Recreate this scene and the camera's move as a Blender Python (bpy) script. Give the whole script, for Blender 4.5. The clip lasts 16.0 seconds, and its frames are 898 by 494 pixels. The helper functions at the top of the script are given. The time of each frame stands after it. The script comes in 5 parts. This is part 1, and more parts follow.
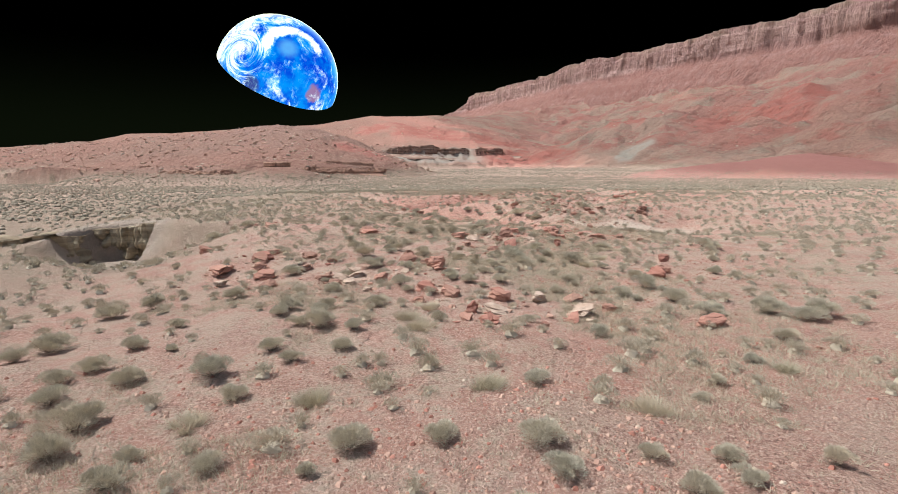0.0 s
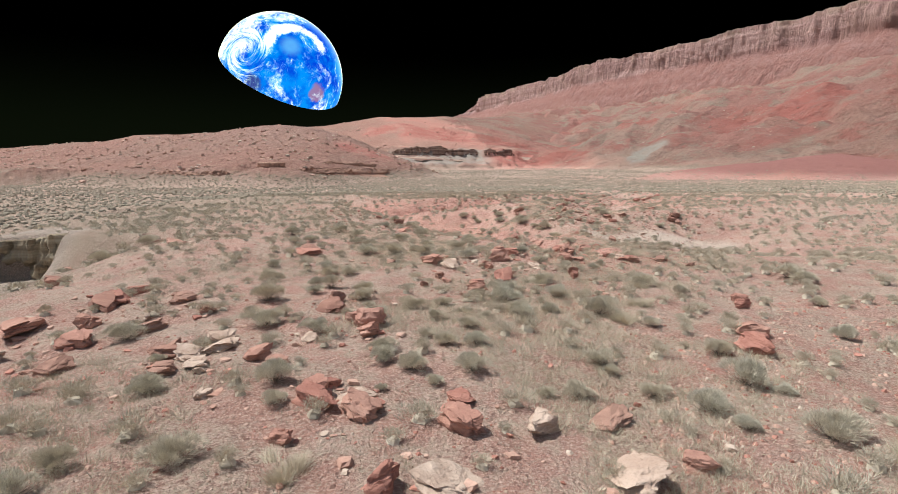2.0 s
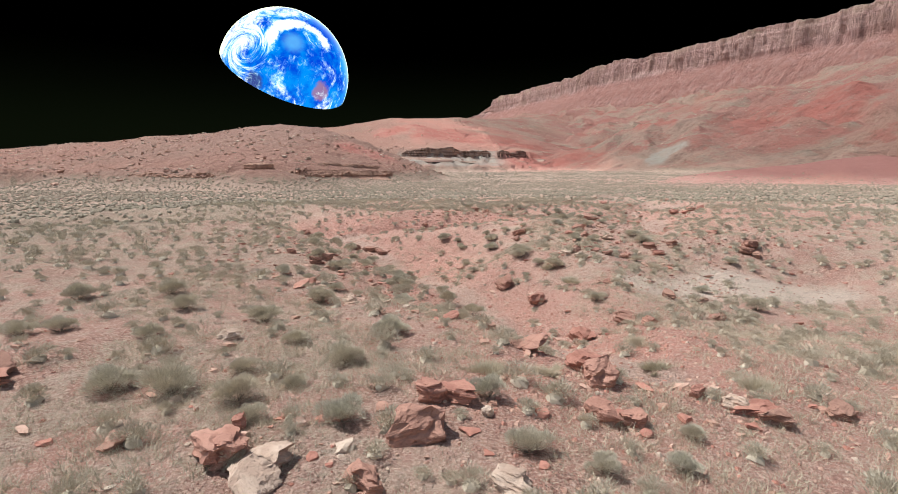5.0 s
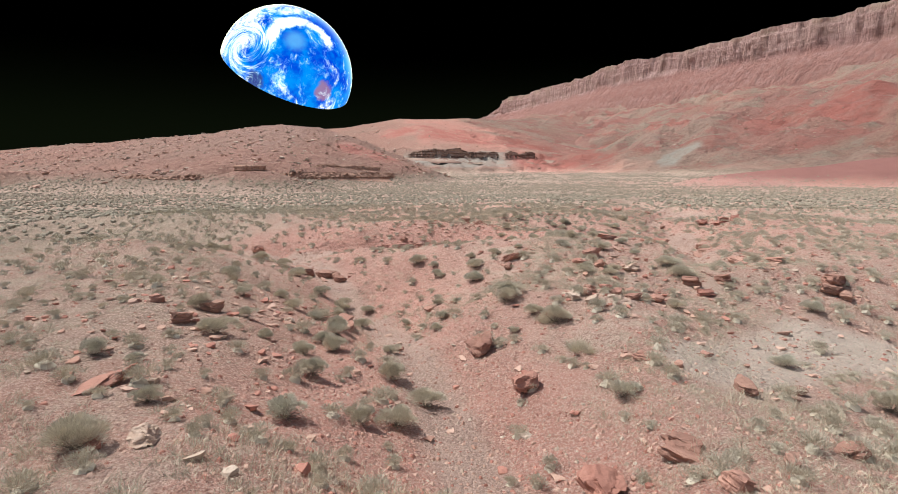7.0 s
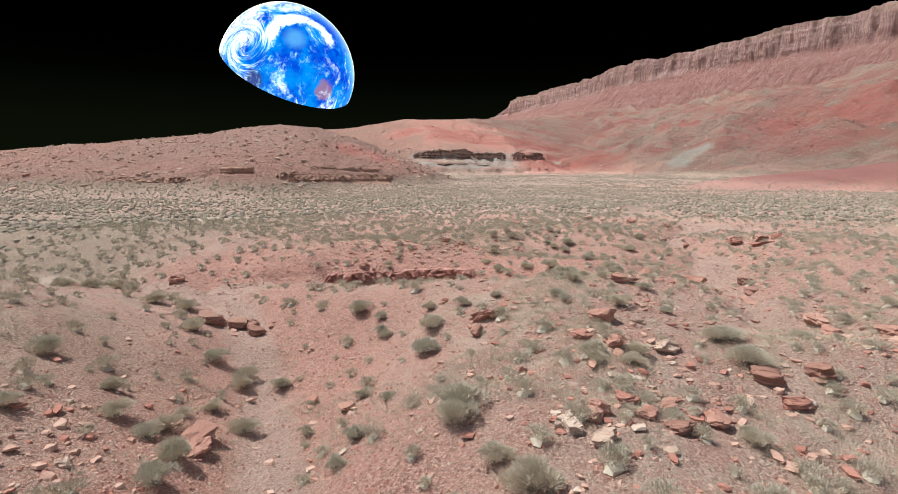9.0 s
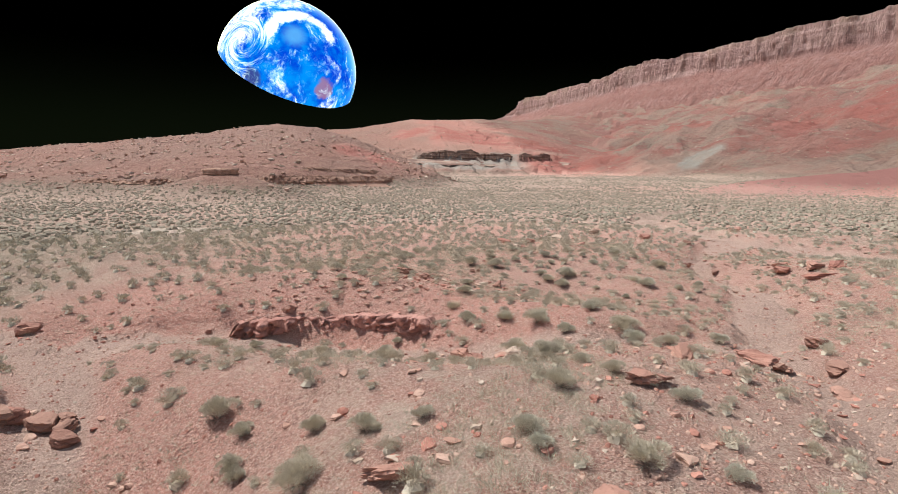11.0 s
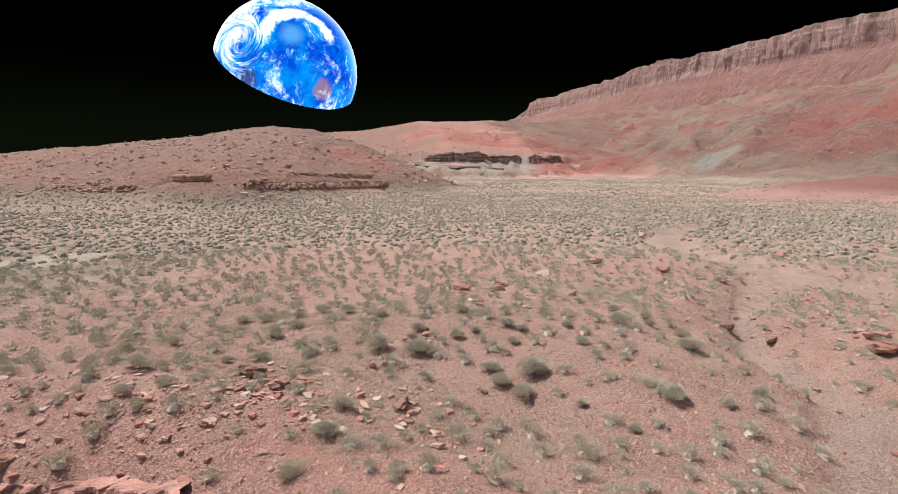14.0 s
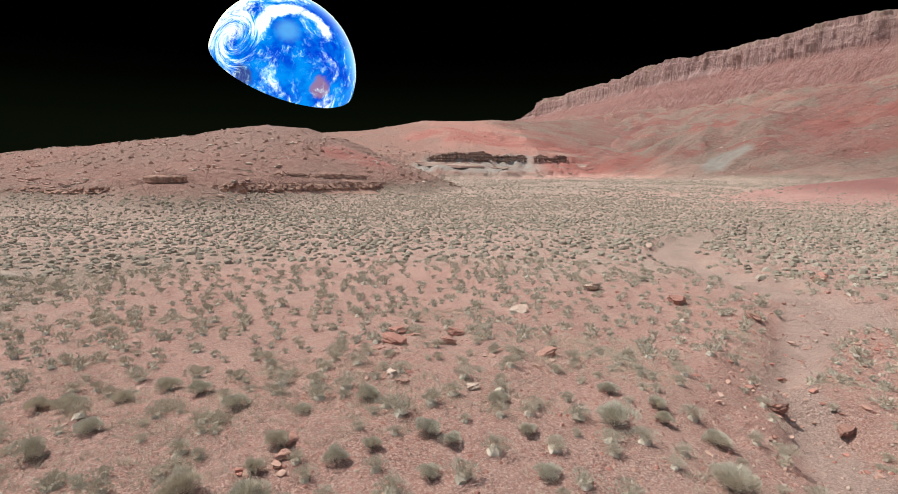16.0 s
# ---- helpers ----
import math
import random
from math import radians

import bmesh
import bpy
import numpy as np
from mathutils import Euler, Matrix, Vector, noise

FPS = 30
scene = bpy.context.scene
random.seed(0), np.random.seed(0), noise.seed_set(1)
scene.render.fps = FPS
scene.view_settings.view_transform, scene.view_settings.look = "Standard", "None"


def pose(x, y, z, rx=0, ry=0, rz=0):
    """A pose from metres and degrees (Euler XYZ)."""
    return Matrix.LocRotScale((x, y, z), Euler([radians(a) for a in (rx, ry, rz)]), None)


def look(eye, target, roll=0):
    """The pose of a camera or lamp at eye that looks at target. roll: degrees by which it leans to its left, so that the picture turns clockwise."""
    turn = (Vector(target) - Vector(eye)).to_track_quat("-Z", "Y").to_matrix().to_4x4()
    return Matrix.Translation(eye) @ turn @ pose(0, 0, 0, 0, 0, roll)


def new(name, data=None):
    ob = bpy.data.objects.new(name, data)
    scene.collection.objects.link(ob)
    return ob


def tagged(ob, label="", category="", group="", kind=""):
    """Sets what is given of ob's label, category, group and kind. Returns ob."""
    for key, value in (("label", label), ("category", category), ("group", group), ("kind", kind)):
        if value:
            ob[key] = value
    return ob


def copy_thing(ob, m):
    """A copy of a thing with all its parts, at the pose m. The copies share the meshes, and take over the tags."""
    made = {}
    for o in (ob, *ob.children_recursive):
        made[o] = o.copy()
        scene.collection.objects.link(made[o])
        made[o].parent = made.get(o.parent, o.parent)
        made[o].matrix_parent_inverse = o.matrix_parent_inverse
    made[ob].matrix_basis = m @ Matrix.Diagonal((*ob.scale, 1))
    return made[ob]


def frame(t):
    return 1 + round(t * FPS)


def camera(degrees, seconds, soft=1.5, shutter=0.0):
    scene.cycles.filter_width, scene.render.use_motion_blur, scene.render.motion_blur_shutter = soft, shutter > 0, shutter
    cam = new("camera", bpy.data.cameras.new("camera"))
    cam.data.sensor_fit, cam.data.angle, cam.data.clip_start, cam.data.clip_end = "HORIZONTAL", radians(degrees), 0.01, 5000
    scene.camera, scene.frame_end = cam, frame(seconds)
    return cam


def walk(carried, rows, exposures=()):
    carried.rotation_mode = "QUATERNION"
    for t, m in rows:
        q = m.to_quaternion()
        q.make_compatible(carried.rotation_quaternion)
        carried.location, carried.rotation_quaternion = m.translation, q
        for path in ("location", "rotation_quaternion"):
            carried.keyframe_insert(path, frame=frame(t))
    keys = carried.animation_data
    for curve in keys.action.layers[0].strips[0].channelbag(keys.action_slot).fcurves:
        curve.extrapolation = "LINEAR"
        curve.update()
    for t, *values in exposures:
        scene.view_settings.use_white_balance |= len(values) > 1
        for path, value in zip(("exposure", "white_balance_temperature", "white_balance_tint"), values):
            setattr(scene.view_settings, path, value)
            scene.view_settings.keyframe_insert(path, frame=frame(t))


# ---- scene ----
cam = camera(78.9, 16.0, soft=0.5)
PATH = [
    (0, (-3.166, -11.739, 5.612), (-2.99, -9.772, 5.296), -0.1),
    (0.5, (-2.35, -8.927, 5.468), (-2.182, -6.959, 5.154), 0.0),
    (1, (-1.575, -6.098, 5.319), (-1.416, -4.129, 5.007), -0.0),
    (1.5, (-0.819, -3.213, 5.176), (-0.669, -1.243, 4.866), -0.0),
    (2, (-0.125, -0.364, 5.094), (0.016, 1.607, 4.784), -0.1),
    (2.5, (0.512, 2.526, 5.057), (0.646, 4.498, 4.748), -0.1),
    (3, (1.209, 5.313, 5.056), (1.334, 7.285, 4.748), -0.0),
    (3.5, (2.004, 8.217, 5.051), (2.119, 10.191, 4.745), 0.0),
    (4, (2.788, 11.065, 5.046), (2.894, 13.038, 4.742), -0.0),
    (4.5, (3.588, 13.918, 5.08), (3.686, 15.892, 4.776), 0.0),
    (5, (4.379, 16.794, 5.097), (4.469, 18.769, 4.793), 0.0),
    (5.2, (4.694, 17.967, 5.127), (4.781, 19.941, 4.819), 0.0),
    (7.3, (7.477, 28.376, 5.162), (7.53, 30.352, 4.863), 0.0),
    (7.5, (7.744, 29.392, 5.215), (7.795, 31.368, 4.916), 0.0),
    (8, (8.43, 31.946, 5.373), (8.473, 33.923, 5.074), 0.1),
    (8.5, (9.156, 34.455, 5.5), (9.193, 36.432, 5.201), 0.1),
    (9, (9.891, 36.985, 5.654), (9.919, 38.963, 5.356), 0.1),
    (9.2, (10.189, 37.98, 5.692), (10.213, 39.958, 5.396), 0.1),
    (11.3, (13.203, 48.602, 6.144), (13.199, 50.58, 5.848), 0.2),
    (11.5, (13.483, 49.574, 6.2), (13.476, 51.552, 5.902), 0.1),
    (12, (14.159, 51.902, 6.302), (14.145, 53.879, 6.005), 0.1),
    (12.5, (14.938, 54.123, 6.438), (14.915, 56.1, 6.142), 0.0),
    (13, (15.74, 56.394, 6.558), (15.71, 58.372, 6.263), 0.1),
    (13.5, (16.554, 58.686, 6.69), (16.518, 60.664, 6.397), 0.1),
    (14, (17.339, 61.029, 6.783), (17.296, 63.008, 6.493), 0.1),
    (14.5, (18.056, 63.419, 6.874), (18.007, 65.397, 6.583), 0.2),
    (15, (18.791, 65.808, 6.956), (18.736, 67.786, 6.664), 0.1),
    (15.5, (19.586, 68.213, 6.992), (19.525, 70.191, 6.701), 0.1),
    (16, (20.38, 70.575, 6.902), (20.313, 72.553, 6.612), 0.1),
]
walk(cam, [(t, look(eye, target, roll)) for t, eye, target, roll in PATH], exposures=[(0.0, 0.05), (12.0, 0.03), (16.0, -0.03)])

SUN = Vector((-0.46, 0.16, 0.87)).normalized()
world = bpy.data.worlds.new("daylight")
scene.world = world
world.use_nodes = True
sky = world.node_tree.nodes.new("ShaderNodeTexSky")
sky.sky_type, sky.sun_disc = "NISHITA", False
sky.sun_elevation = math.asin(SUN.z)
sky.sun_rotation = math.atan2(SUN.x, SUN.y)
sky.altitude, sky.dust_density, sky.ozone_density = 1200, 1.5, 0.8
softer = world.node_tree.nodes.new("ShaderNodeHueSaturation")
softer.inputs["Saturation"].default_value = 0.55
world.node_tree.links.new(sky.outputs[0], softer.inputs["Color"])
world.node_tree.links.new(softer.outputs[0], world.node_tree.nodes["Background"].inputs[0])
world.node_tree.nodes["Background"].inputs[1].default_value = 0.12
lamp = bpy.data.lights.new("sun", "SUN")
lamp.energy, lamp.angle, lamp.color = 5.0, radians(0.53), (1.0, 0.97, 0.935)
new("sun", lamp).matrix_world = look(SUN * 900, (0, 0, 0))

# ---- materials ----


class Nodes:
    """A short hand for building node materials."""

    def __init__(self, name):
        self.mat = bpy.data.materials.new(name)
        self.mat.use_nodes = True
        self.tree = self.mat.node_tree
        self.bsdf = self.tree.nodes["Principled BSDF"]
        self.bsdf.inputs["Specular IOR Level"].default_value = 0.15

    def put(self, socket, value):
        if isinstance(value, bpy.types.NodeSocket):
            self.tree.links.new(value, socket)
        elif isinstance(value, tuple) and len(value) == 3 and socket.type == "RGBA":
            socket.default_value = (*value, 1)
        else:
            socket.default_value = value

    def node(self, kind, inputs=(), **props):
        n = self.tree.nodes.new("ShaderNode" + kind)
        for k, v in props.items():
            setattr(n, k, v)
        for k, v in dict(inputs).items():
            self.put(n.inputs[k], v)
        return n

    def where(self):
        return self.node("NewGeometry").outputs["Position"]

    def stretched(self, scale):
        return self.node("Mapping", {"Vector": self.where(), "Scale": scale}).outputs[0]

    def noise(self, scale, detail=4.0, rough=0.55, at=None):
        return self.node("TexNoise", {"Vector": at or self.where(), "Scale": scale, "Detail": detail, "Roughness": rough}).outputs[0]

    def cells(self, scale, out="Distance", feature="F1", at=None):
        return self.node("TexVoronoi", {"Vector": at or self.where(), "Scale": scale}, feature=feature).outputs[out]

    def band(self, value, low, high, a=0.0, b=1.0):
        return self.node("MapRange", {0: value, 1: low, 2: high, 3: a, 4: b}, interpolation_type="SMOOTHSTEP").outputs[0]

    def mix(self, factor, a, b, blend="MIX"):
        n = self.node("Mix", {}, data_type="RGBA", blend_type=blend)
        for s, v in ((n.inputs[0], factor), (n.inputs[6], a), (n.inputs[7], b)):
            self.put(s, v)
        return n.outputs[2]

    def math(self, op, a, b=0.0):
        return self.node("Math", {0: a, 1: b}, operation=op).outputs[0]

    def zone(self, name):
        return self.node("Attribute", attribute_name=name).outputs["Fac"]

    def random(self):
        return self.node("ObjectInfo").outputs["Random"]

    def island(self):
        return self.node("NewGeometry").outputs["Random Per Island"]

    def finish(self, colour, rough=0.9, height=None, distance=0.03, strength=0.6):
        self.put(self.bsdf.inputs["Base Color"], colour)
        self.put(self.bsdf.inputs["Roughness"], rough)
        if height is not None:
            bump = self.node("Bump", {"Height": height, "Distance": distance, "Strength": strength})
            self.put(self.bsdf.inputs["Normal"], bump.outputs[0])
        return self.mat


def soil_material():
    m = Nodes("desert_soil")
    broad, mid, fine = m.noise(0.11, 4), m.noise(0.9, 5), m.noise(7.0, 5, 0.65)
    c = m.mix(m.band(broad, 0.35, 0.68), (0.51, 0.28, 0.22), (0.545, 0.34, 0.275))
    c = m.mix(m.band(mid, 0.42, 0.72), c, (0.59, 0.405, 0.33))
    # dry grass litter
    litter = m.math("MULTIPLY", m.band(m.noise(0.45, 5, 0.7), 0.44, 0.56), m.zone("litter"))
    c = m.mix(m.math("MULTIPLY", litter, m.band(fine, 0.36, 0.6, 0.25, 0.95)), c, (0.52, 0.425, 0.33))
    c = m.mix(m.math("MULTIPLY", m.zone("red"), m.band(mid, 0.25, 0.7, 0.55, 1.0)), c, (0.58, 0.265, 0.21))
    c = m.mix(m.zone("bed"), c, (0.52, 0.36, 0.295))
    c = m.mix(m.math("MULTIPLY", m.zone("grey"), m.band(mid, 0.25, 0.75, 0.75, 1.0)), c, (0.27, 0.23, 0.165))
    c = m.mix(m.math("MULTIPLY", m.zone("pale"), m.band(fine, 0.2, 0.6, 0.65, 1.0)), c, (0.68, 0.59, 0.49))
    c = m.mix(m.math("MULTIPLY", m.zone("mauve"), 0.85), c, (0.36, 0.155, 0.14))
    stony = m.mix(m.band(m.noise(0.6, 5, 0.7), 0.4, 0.65), (0.33, 0.185, 0.145), (0.43, 0.255, 0.20))
    stony = m.mix(m.band(m.noise(0.02, 5, 0.6), 0.45, 0.6, 0.0, 0.35), stony, (0.32, 0.235, 0.185))
    chips = m.band(m.cells(0.28), 0.10, 0.22, 1.0, 0.0)
    stony = m.mix(m.math("MULTIPLY", chips, 0.6), stony, (0.50, 0.37, 0.29))
    bare = m.math("MAXIMUM", m.math("MAXIMUM", m.zone("red"), m.zone("grey")), m.math("MAXIMUM", m.zone("mauve"), m.zone("fan")))
    c = m.mix(m.math("MULTIPLY", m.zone("talus"), m.math("SUBTRACT", 1.0, m.math("MULTIPLY", bare, 0.8))), c, stony)
    # gullied colour of the slopes under the cliff
    c = m.mix(m.math("MULTIPLY", m.zone("apron"), 0.3), c, (0.44, 0.235, 0.19))
    c = m.mix(m.math("MULTIPLY", m.zone("apron"), m.band(m.noise(0.0065, 8, 0.6), 0.48, 0.55, 0.0, 0.8)), c, (0.41, 0.305, 0.24))
    vein = m.noise(0.014, 8, 0.68, m.stretched((1, 1, 2.5)))
    slope = m.math("MULTIPLY", m.zone("apron"), m.band(vein, 0.50, 0.62, 0.0, 0.75))
    c = m.mix(slope, c, (0.39, 0.15, 0.125))
    c = m.mix(m.math("MULTIPLY", m.zone("apron"), m.band(m.noise(0.02, 8, 0.7), 0.54, 0.62, 0.0, 0.75)), c, (0.36, 0.30, 0.235))
    c = m.mix(m.math("MULTIPLY", m.zone("apron"), m.band(m.cells(0.16), 0.12, 0.30, 0.35, 0.0)), c, (0.17, 0.13, 0.10))
    c = m.mix(m.math("MULTIPLY", m.zone("apron"), m.band(m.noise(0.35, 6, 0.75), 0.42, 0.6, 0.3, 0.0)), c, (0.20, 0.115, 0.09))
    # red fans and clay pockets under the cliff, mottled
    mottle = m.band(m.noise(0.035, 8, 0.7), 0.36, 0.58, 0.25, 0.8)
    c = m.mix(m.math("MULTIPLY", m.zone("fan"), mottle), c, (0.43, 0.155, 0.125))
    c = m.mix(m.math("MULTIPLY", m.zone("clay"), m.band(m.noise(0.09, 6, 0.7), 0.35, 0.6, 0.6, 1.0)), c, (0.40, 0.37, 0.315))
    # distant scrub, too small to stand singly
    c = m.mix(m.math("MULTIPLY", m.zone("scrub"), 0.75), c, (0.29, 0.23, 0.175))
    dots = m.band(m.cells(0.33, at=m.stretched((1, 1, 0.0))), 0.22, 0.42, 1.0, 0.0)
    dots = m.math("MULTIPLY", dots, m.math("MULTIPLY", m.zone("scrub"), m.band(m.noise(0.05, 3), 0.3, 0.55, 0.35, 1.0)))
    c = m.mix(dots, c, (0.165, 0.155, 0.10))
    # stones and grit
    gritty = m.band(m.noise(0.33, 4, 0.6), 0.40, 0.60, 0.15, 1.0)
    tone = m.cells(9.0, "Color")
    stone = m.band(m.cells(9.0), 0.18, 0.30, 1.0, 0.0)
    some = m.math("GREATER_THAN", m.node("SeparateColor", {0: tone}).outputs[0], 0.62)
    c = m.mix(m.math("MULTIPLY", m.math("MULTIPLY", stone, some), m.math("MULTIPLY", gritty, 0.75)), c, m.mix(m.node("SeparateColor", {0: tone}).outputs[1], (0.33, 0.15, 0.105), (0.60, 0.43, 0.33)))
    c = m.mix(m.math("MULTIPLY", m.band(fine, 0.34, 0.50, 0.5, 0.0), gritty), c, (0.19, 0.11, 0.085))
    c = m.mix(m.math("MULTIPLY", m.band(m.noise(14.0, 6, 0.82), 0.48, 0.58, 0.0, 0.85), m.math("SUBTRACT", 1.0, m.zone("talus"))), c, (0.74, 0.55, 0.45))
    c = m.mix(m.math("MULTIPLY", m.math("MULTIPLY", m.band(m.noise(17.0, 6, 0.82), 0.38, 0.48, 0.85, 0.0), gritty), m.math("SUBTRACT", 1.0, m.zone("talus"))), c, (0.20, 0.115, 0.09))
    lumps = m.math("ADD", m.math("ADD", m.math("ADD", m.math("MULTIPLY", m.noise(3.0, 6, 0.7), 1.3), m.math("MULTIPLY", m.noise(13.0, 5, 0.75), 0.45)), m.math("MULTIPLY", m.math("MULTIPLY", m.noise(0.12, 7, 0.72), m.zone("talus")), 14.0)), m.math("MULTIPLY", m.math("MULTIPLY", stone, some), 0.35))
    lumps = m.math("ADD", lumps, m.math("MULTIPLY", m.math("MULTIPLY", m.noise(0.018, 9, 0.72), m.zone("apron")), 75.0))
    return m.finish(c, 0.95, lumps, 0.30, 1.0)


def rock_material(name, dark, light, layer=5.0, pale_tops=0.0):
    m = Nodes(name)
    tone = m.random()
    at = m.node("TexCoord").outputs["Object"]
    strata = m.noise(1.0, 3, 0.6, m.node("Mapping", {"Vector": at, "Scale": (0.6, 0.6, layer)}).outputs[0])
    blot, fine = m.noise(2.2, 5, 0.6), m.noise(22, 5, 0.7)
    c = m.mix(m.band(strata, 0.35, 0.65), dark, light)
    c = m.mix(m.band(blot, 0.4, 0.75, 0.0, 0.55), c, tuple(0.5 * (a + b) * 1.12 for a, b in zip(dark, light)))
    c = m.mix(m.band(tone, 0, 1, 0.0, 0.35), c, (0.50, 0.34, 0.26))
    c = m.mix(m.band(fine, 0.28, 0.5, 0.4, 0.0), c, tuple(0.5 * v for v in dark))
    h = m.math("ADD", strata, m.math("ADD", m.math("MULTIPLY", m.noise(6, 6, 0.7), 0.8), m.math("MULTIPLY", fine, 0.15)))
    return m.finish(c, 0.88, h, 0.12, 0.8)


def leaf_material(name, dark, light, dry, spread=0.35):
    m = Nodes(name)
    c = m.mix(m.island(), dark, light)
    c = m.mix(m.math("MULTIPLY", m.band(m.random(), 0.2, 1.0), spread), c, dry)
    c = m.mix(m.band(m.noise(0.35, 2), 0.35, 0.7, 0.0, 0.45), c, dry)
    m.put(m.bsdf.inputs["Subsurface Weight"], 0.0)
    return m.finish(c, 0.85)


def cliff_material():
    m = Nodes("cliff_sandstone")
    bands = m.noise(1.0, 4, 0.6, m.stretched((0.0012, 0.0012, 0.045)))
    streak = m.noise(1.0, 5, 0.65, m.stretched((0.03, 0.03, 0.004)))
    c = m.mix(m.band(bands, 0.36, 0.62), (0.43, 0.26, 0.235), (0.57, 0.385, 0.345))
    c = m.mix(m.band(streak, 0.48, 0.7, 0.0, 0.7), c, (0.23, 0.135, 0.12))
    c = m.mix(m.band(m.noise(0.012, 4), 0.5, 0.7, 0.0, 0.6), c, (0.45, 0.30, 0.25))
    joint = m.noise(1.0, 6, 0.75, m.stretched((0.11, 0.11, 0.012)))
    c = m.mix(m.band(joint, 0.34, 0.46, 0.6, 0.0), c, (0.15, 0.085, 0.08))
    z = m.node("SeparateXYZ", {0: m.where()}).outputs[2]
    c = m.mix(m.math("MULTIPLY", m.band(z, 325, 356), m.band(m.noise(0.012, 4), 0.42, 0.62, 0.0, 0.7)), c, (0.55, 0.42, 0.33))
    low = m.math("ADD", z, m.math("MULTIPLY", m.noise(0.01, 5, 0.6), 60.0))
    c = m.mix(m.math("MULTIPLY", m.band(low, 325, 295), m.band(m.noise(0.05, 6, 0.7), 0.35, 0.6, 0.5, 0.9)), c, (0.42, 0.215, 0.18))
    h = m.math("ADD", m.math("MULTIPLY", streak, 2.0), m.math("ADD", m.noise(0.09, 6, 0.7), m.math("MULTIPLY", joint, 1.2)))
    return m.finish(c, 0.92, h, 12.0, 1.0)


def ledge_material(name, dark, light, step):
    m = Nodes(name)
    bands = m.noise(1.0, 3, 0.6, m.stretched((0.02, 0.02, step)))
    streak = m.noise(1.0, 5, 0.65, m.stretched((0.5, 0.5, 0.05)))
    c = m.mix(m.band(bands, 0.36, 0.62), dark, light)
    c = m.mix(m.band(streak, 0.45, 0.7, 0.0, 0.5), c, tuple(0.65 * v for v in dark))
    return m.finish(c, 0.93, m.math("ADD", streak, m.noise(0.6, 6, 0.7)), 0.8, 0.8)


SOIL = soil_material()
RED_ROCK = rock_material("red_sandstone", (0.33, 0.15, 0.115), (0.49, 0.255, 0.195))
PINK_ROCK = rock_material("pink_sandstone", (0.38, 0.19, 0.145), (0.54, 0.315, 0.245), 4.0)
PALE_ROCK = rock_material("pale_sandstone", (0.46, 0.34, 0.265), (0.66, 0.54, 0.44), 9.0)
DARK_ROCK = rock_material("brown_sandstone", (0.25, 0.13, 0.10), (0.40, 0.225, 0.17), 7.0)
SAGE = leaf_material("sage_leaf", (0.36, 0.335, 0.26), (0.74, 0.70, 0.58), (0.62, 0.53, 0.40))
STRAW = leaf_material("dry_grass", (0.40, 0.365, 0.27), (0.70, 0.645, 0.50), (0.64, 0.54, 0.41))
# far mounds: colour darkened to stand for the shade between leaves and twigs
SHADED_SCRUB = leaf_material("shaded_scrub", (0.22, 0.195, 0.145), (0.37, 0.33, 0.255), (0.34, 0.27, 0.205))
SCRUB_LEAF = leaf_material("scrub_leaf", (0.33, 0.305, 0.235), (0.63, 0.585, 0.475), (0.55, 0.465, 0.35))
TWIG = leaf_material("grey_twig", (0.17, 0.14, 0.11), (0.30, 0.25, 0.20), (0.27, 0.21, 0.16))
CLIFF_STONE = cliff_material()
BROWN_LEDGE = ledge_material("brown_ledge_stone", (0.40, 0.24, 0.18), (0.51, 0.325, 0.245), 0.9)
GREY_LEDGE = ledge_material("pale_badland_clay", (0.42, 0.33, 0.27), (0.60, 0.51, 0.44), 0.25)
CAP_LEDGE = ledge_material("banded_ledge_stone", (0.20, 0.12, 0.095), (0.46, 0.34, 0.27), 0.45)
CRUMBLED = ledge_material("crumbled_red_clay", (0.46, 0.23, 0.185), (0.55, 0.30, 0.245), 2.5)
CLAY_BANK = ledge_material("grey_clay_bank", (0.30, 0.235, 0.16), (0.46, 0.39, 0.28), 1.6)


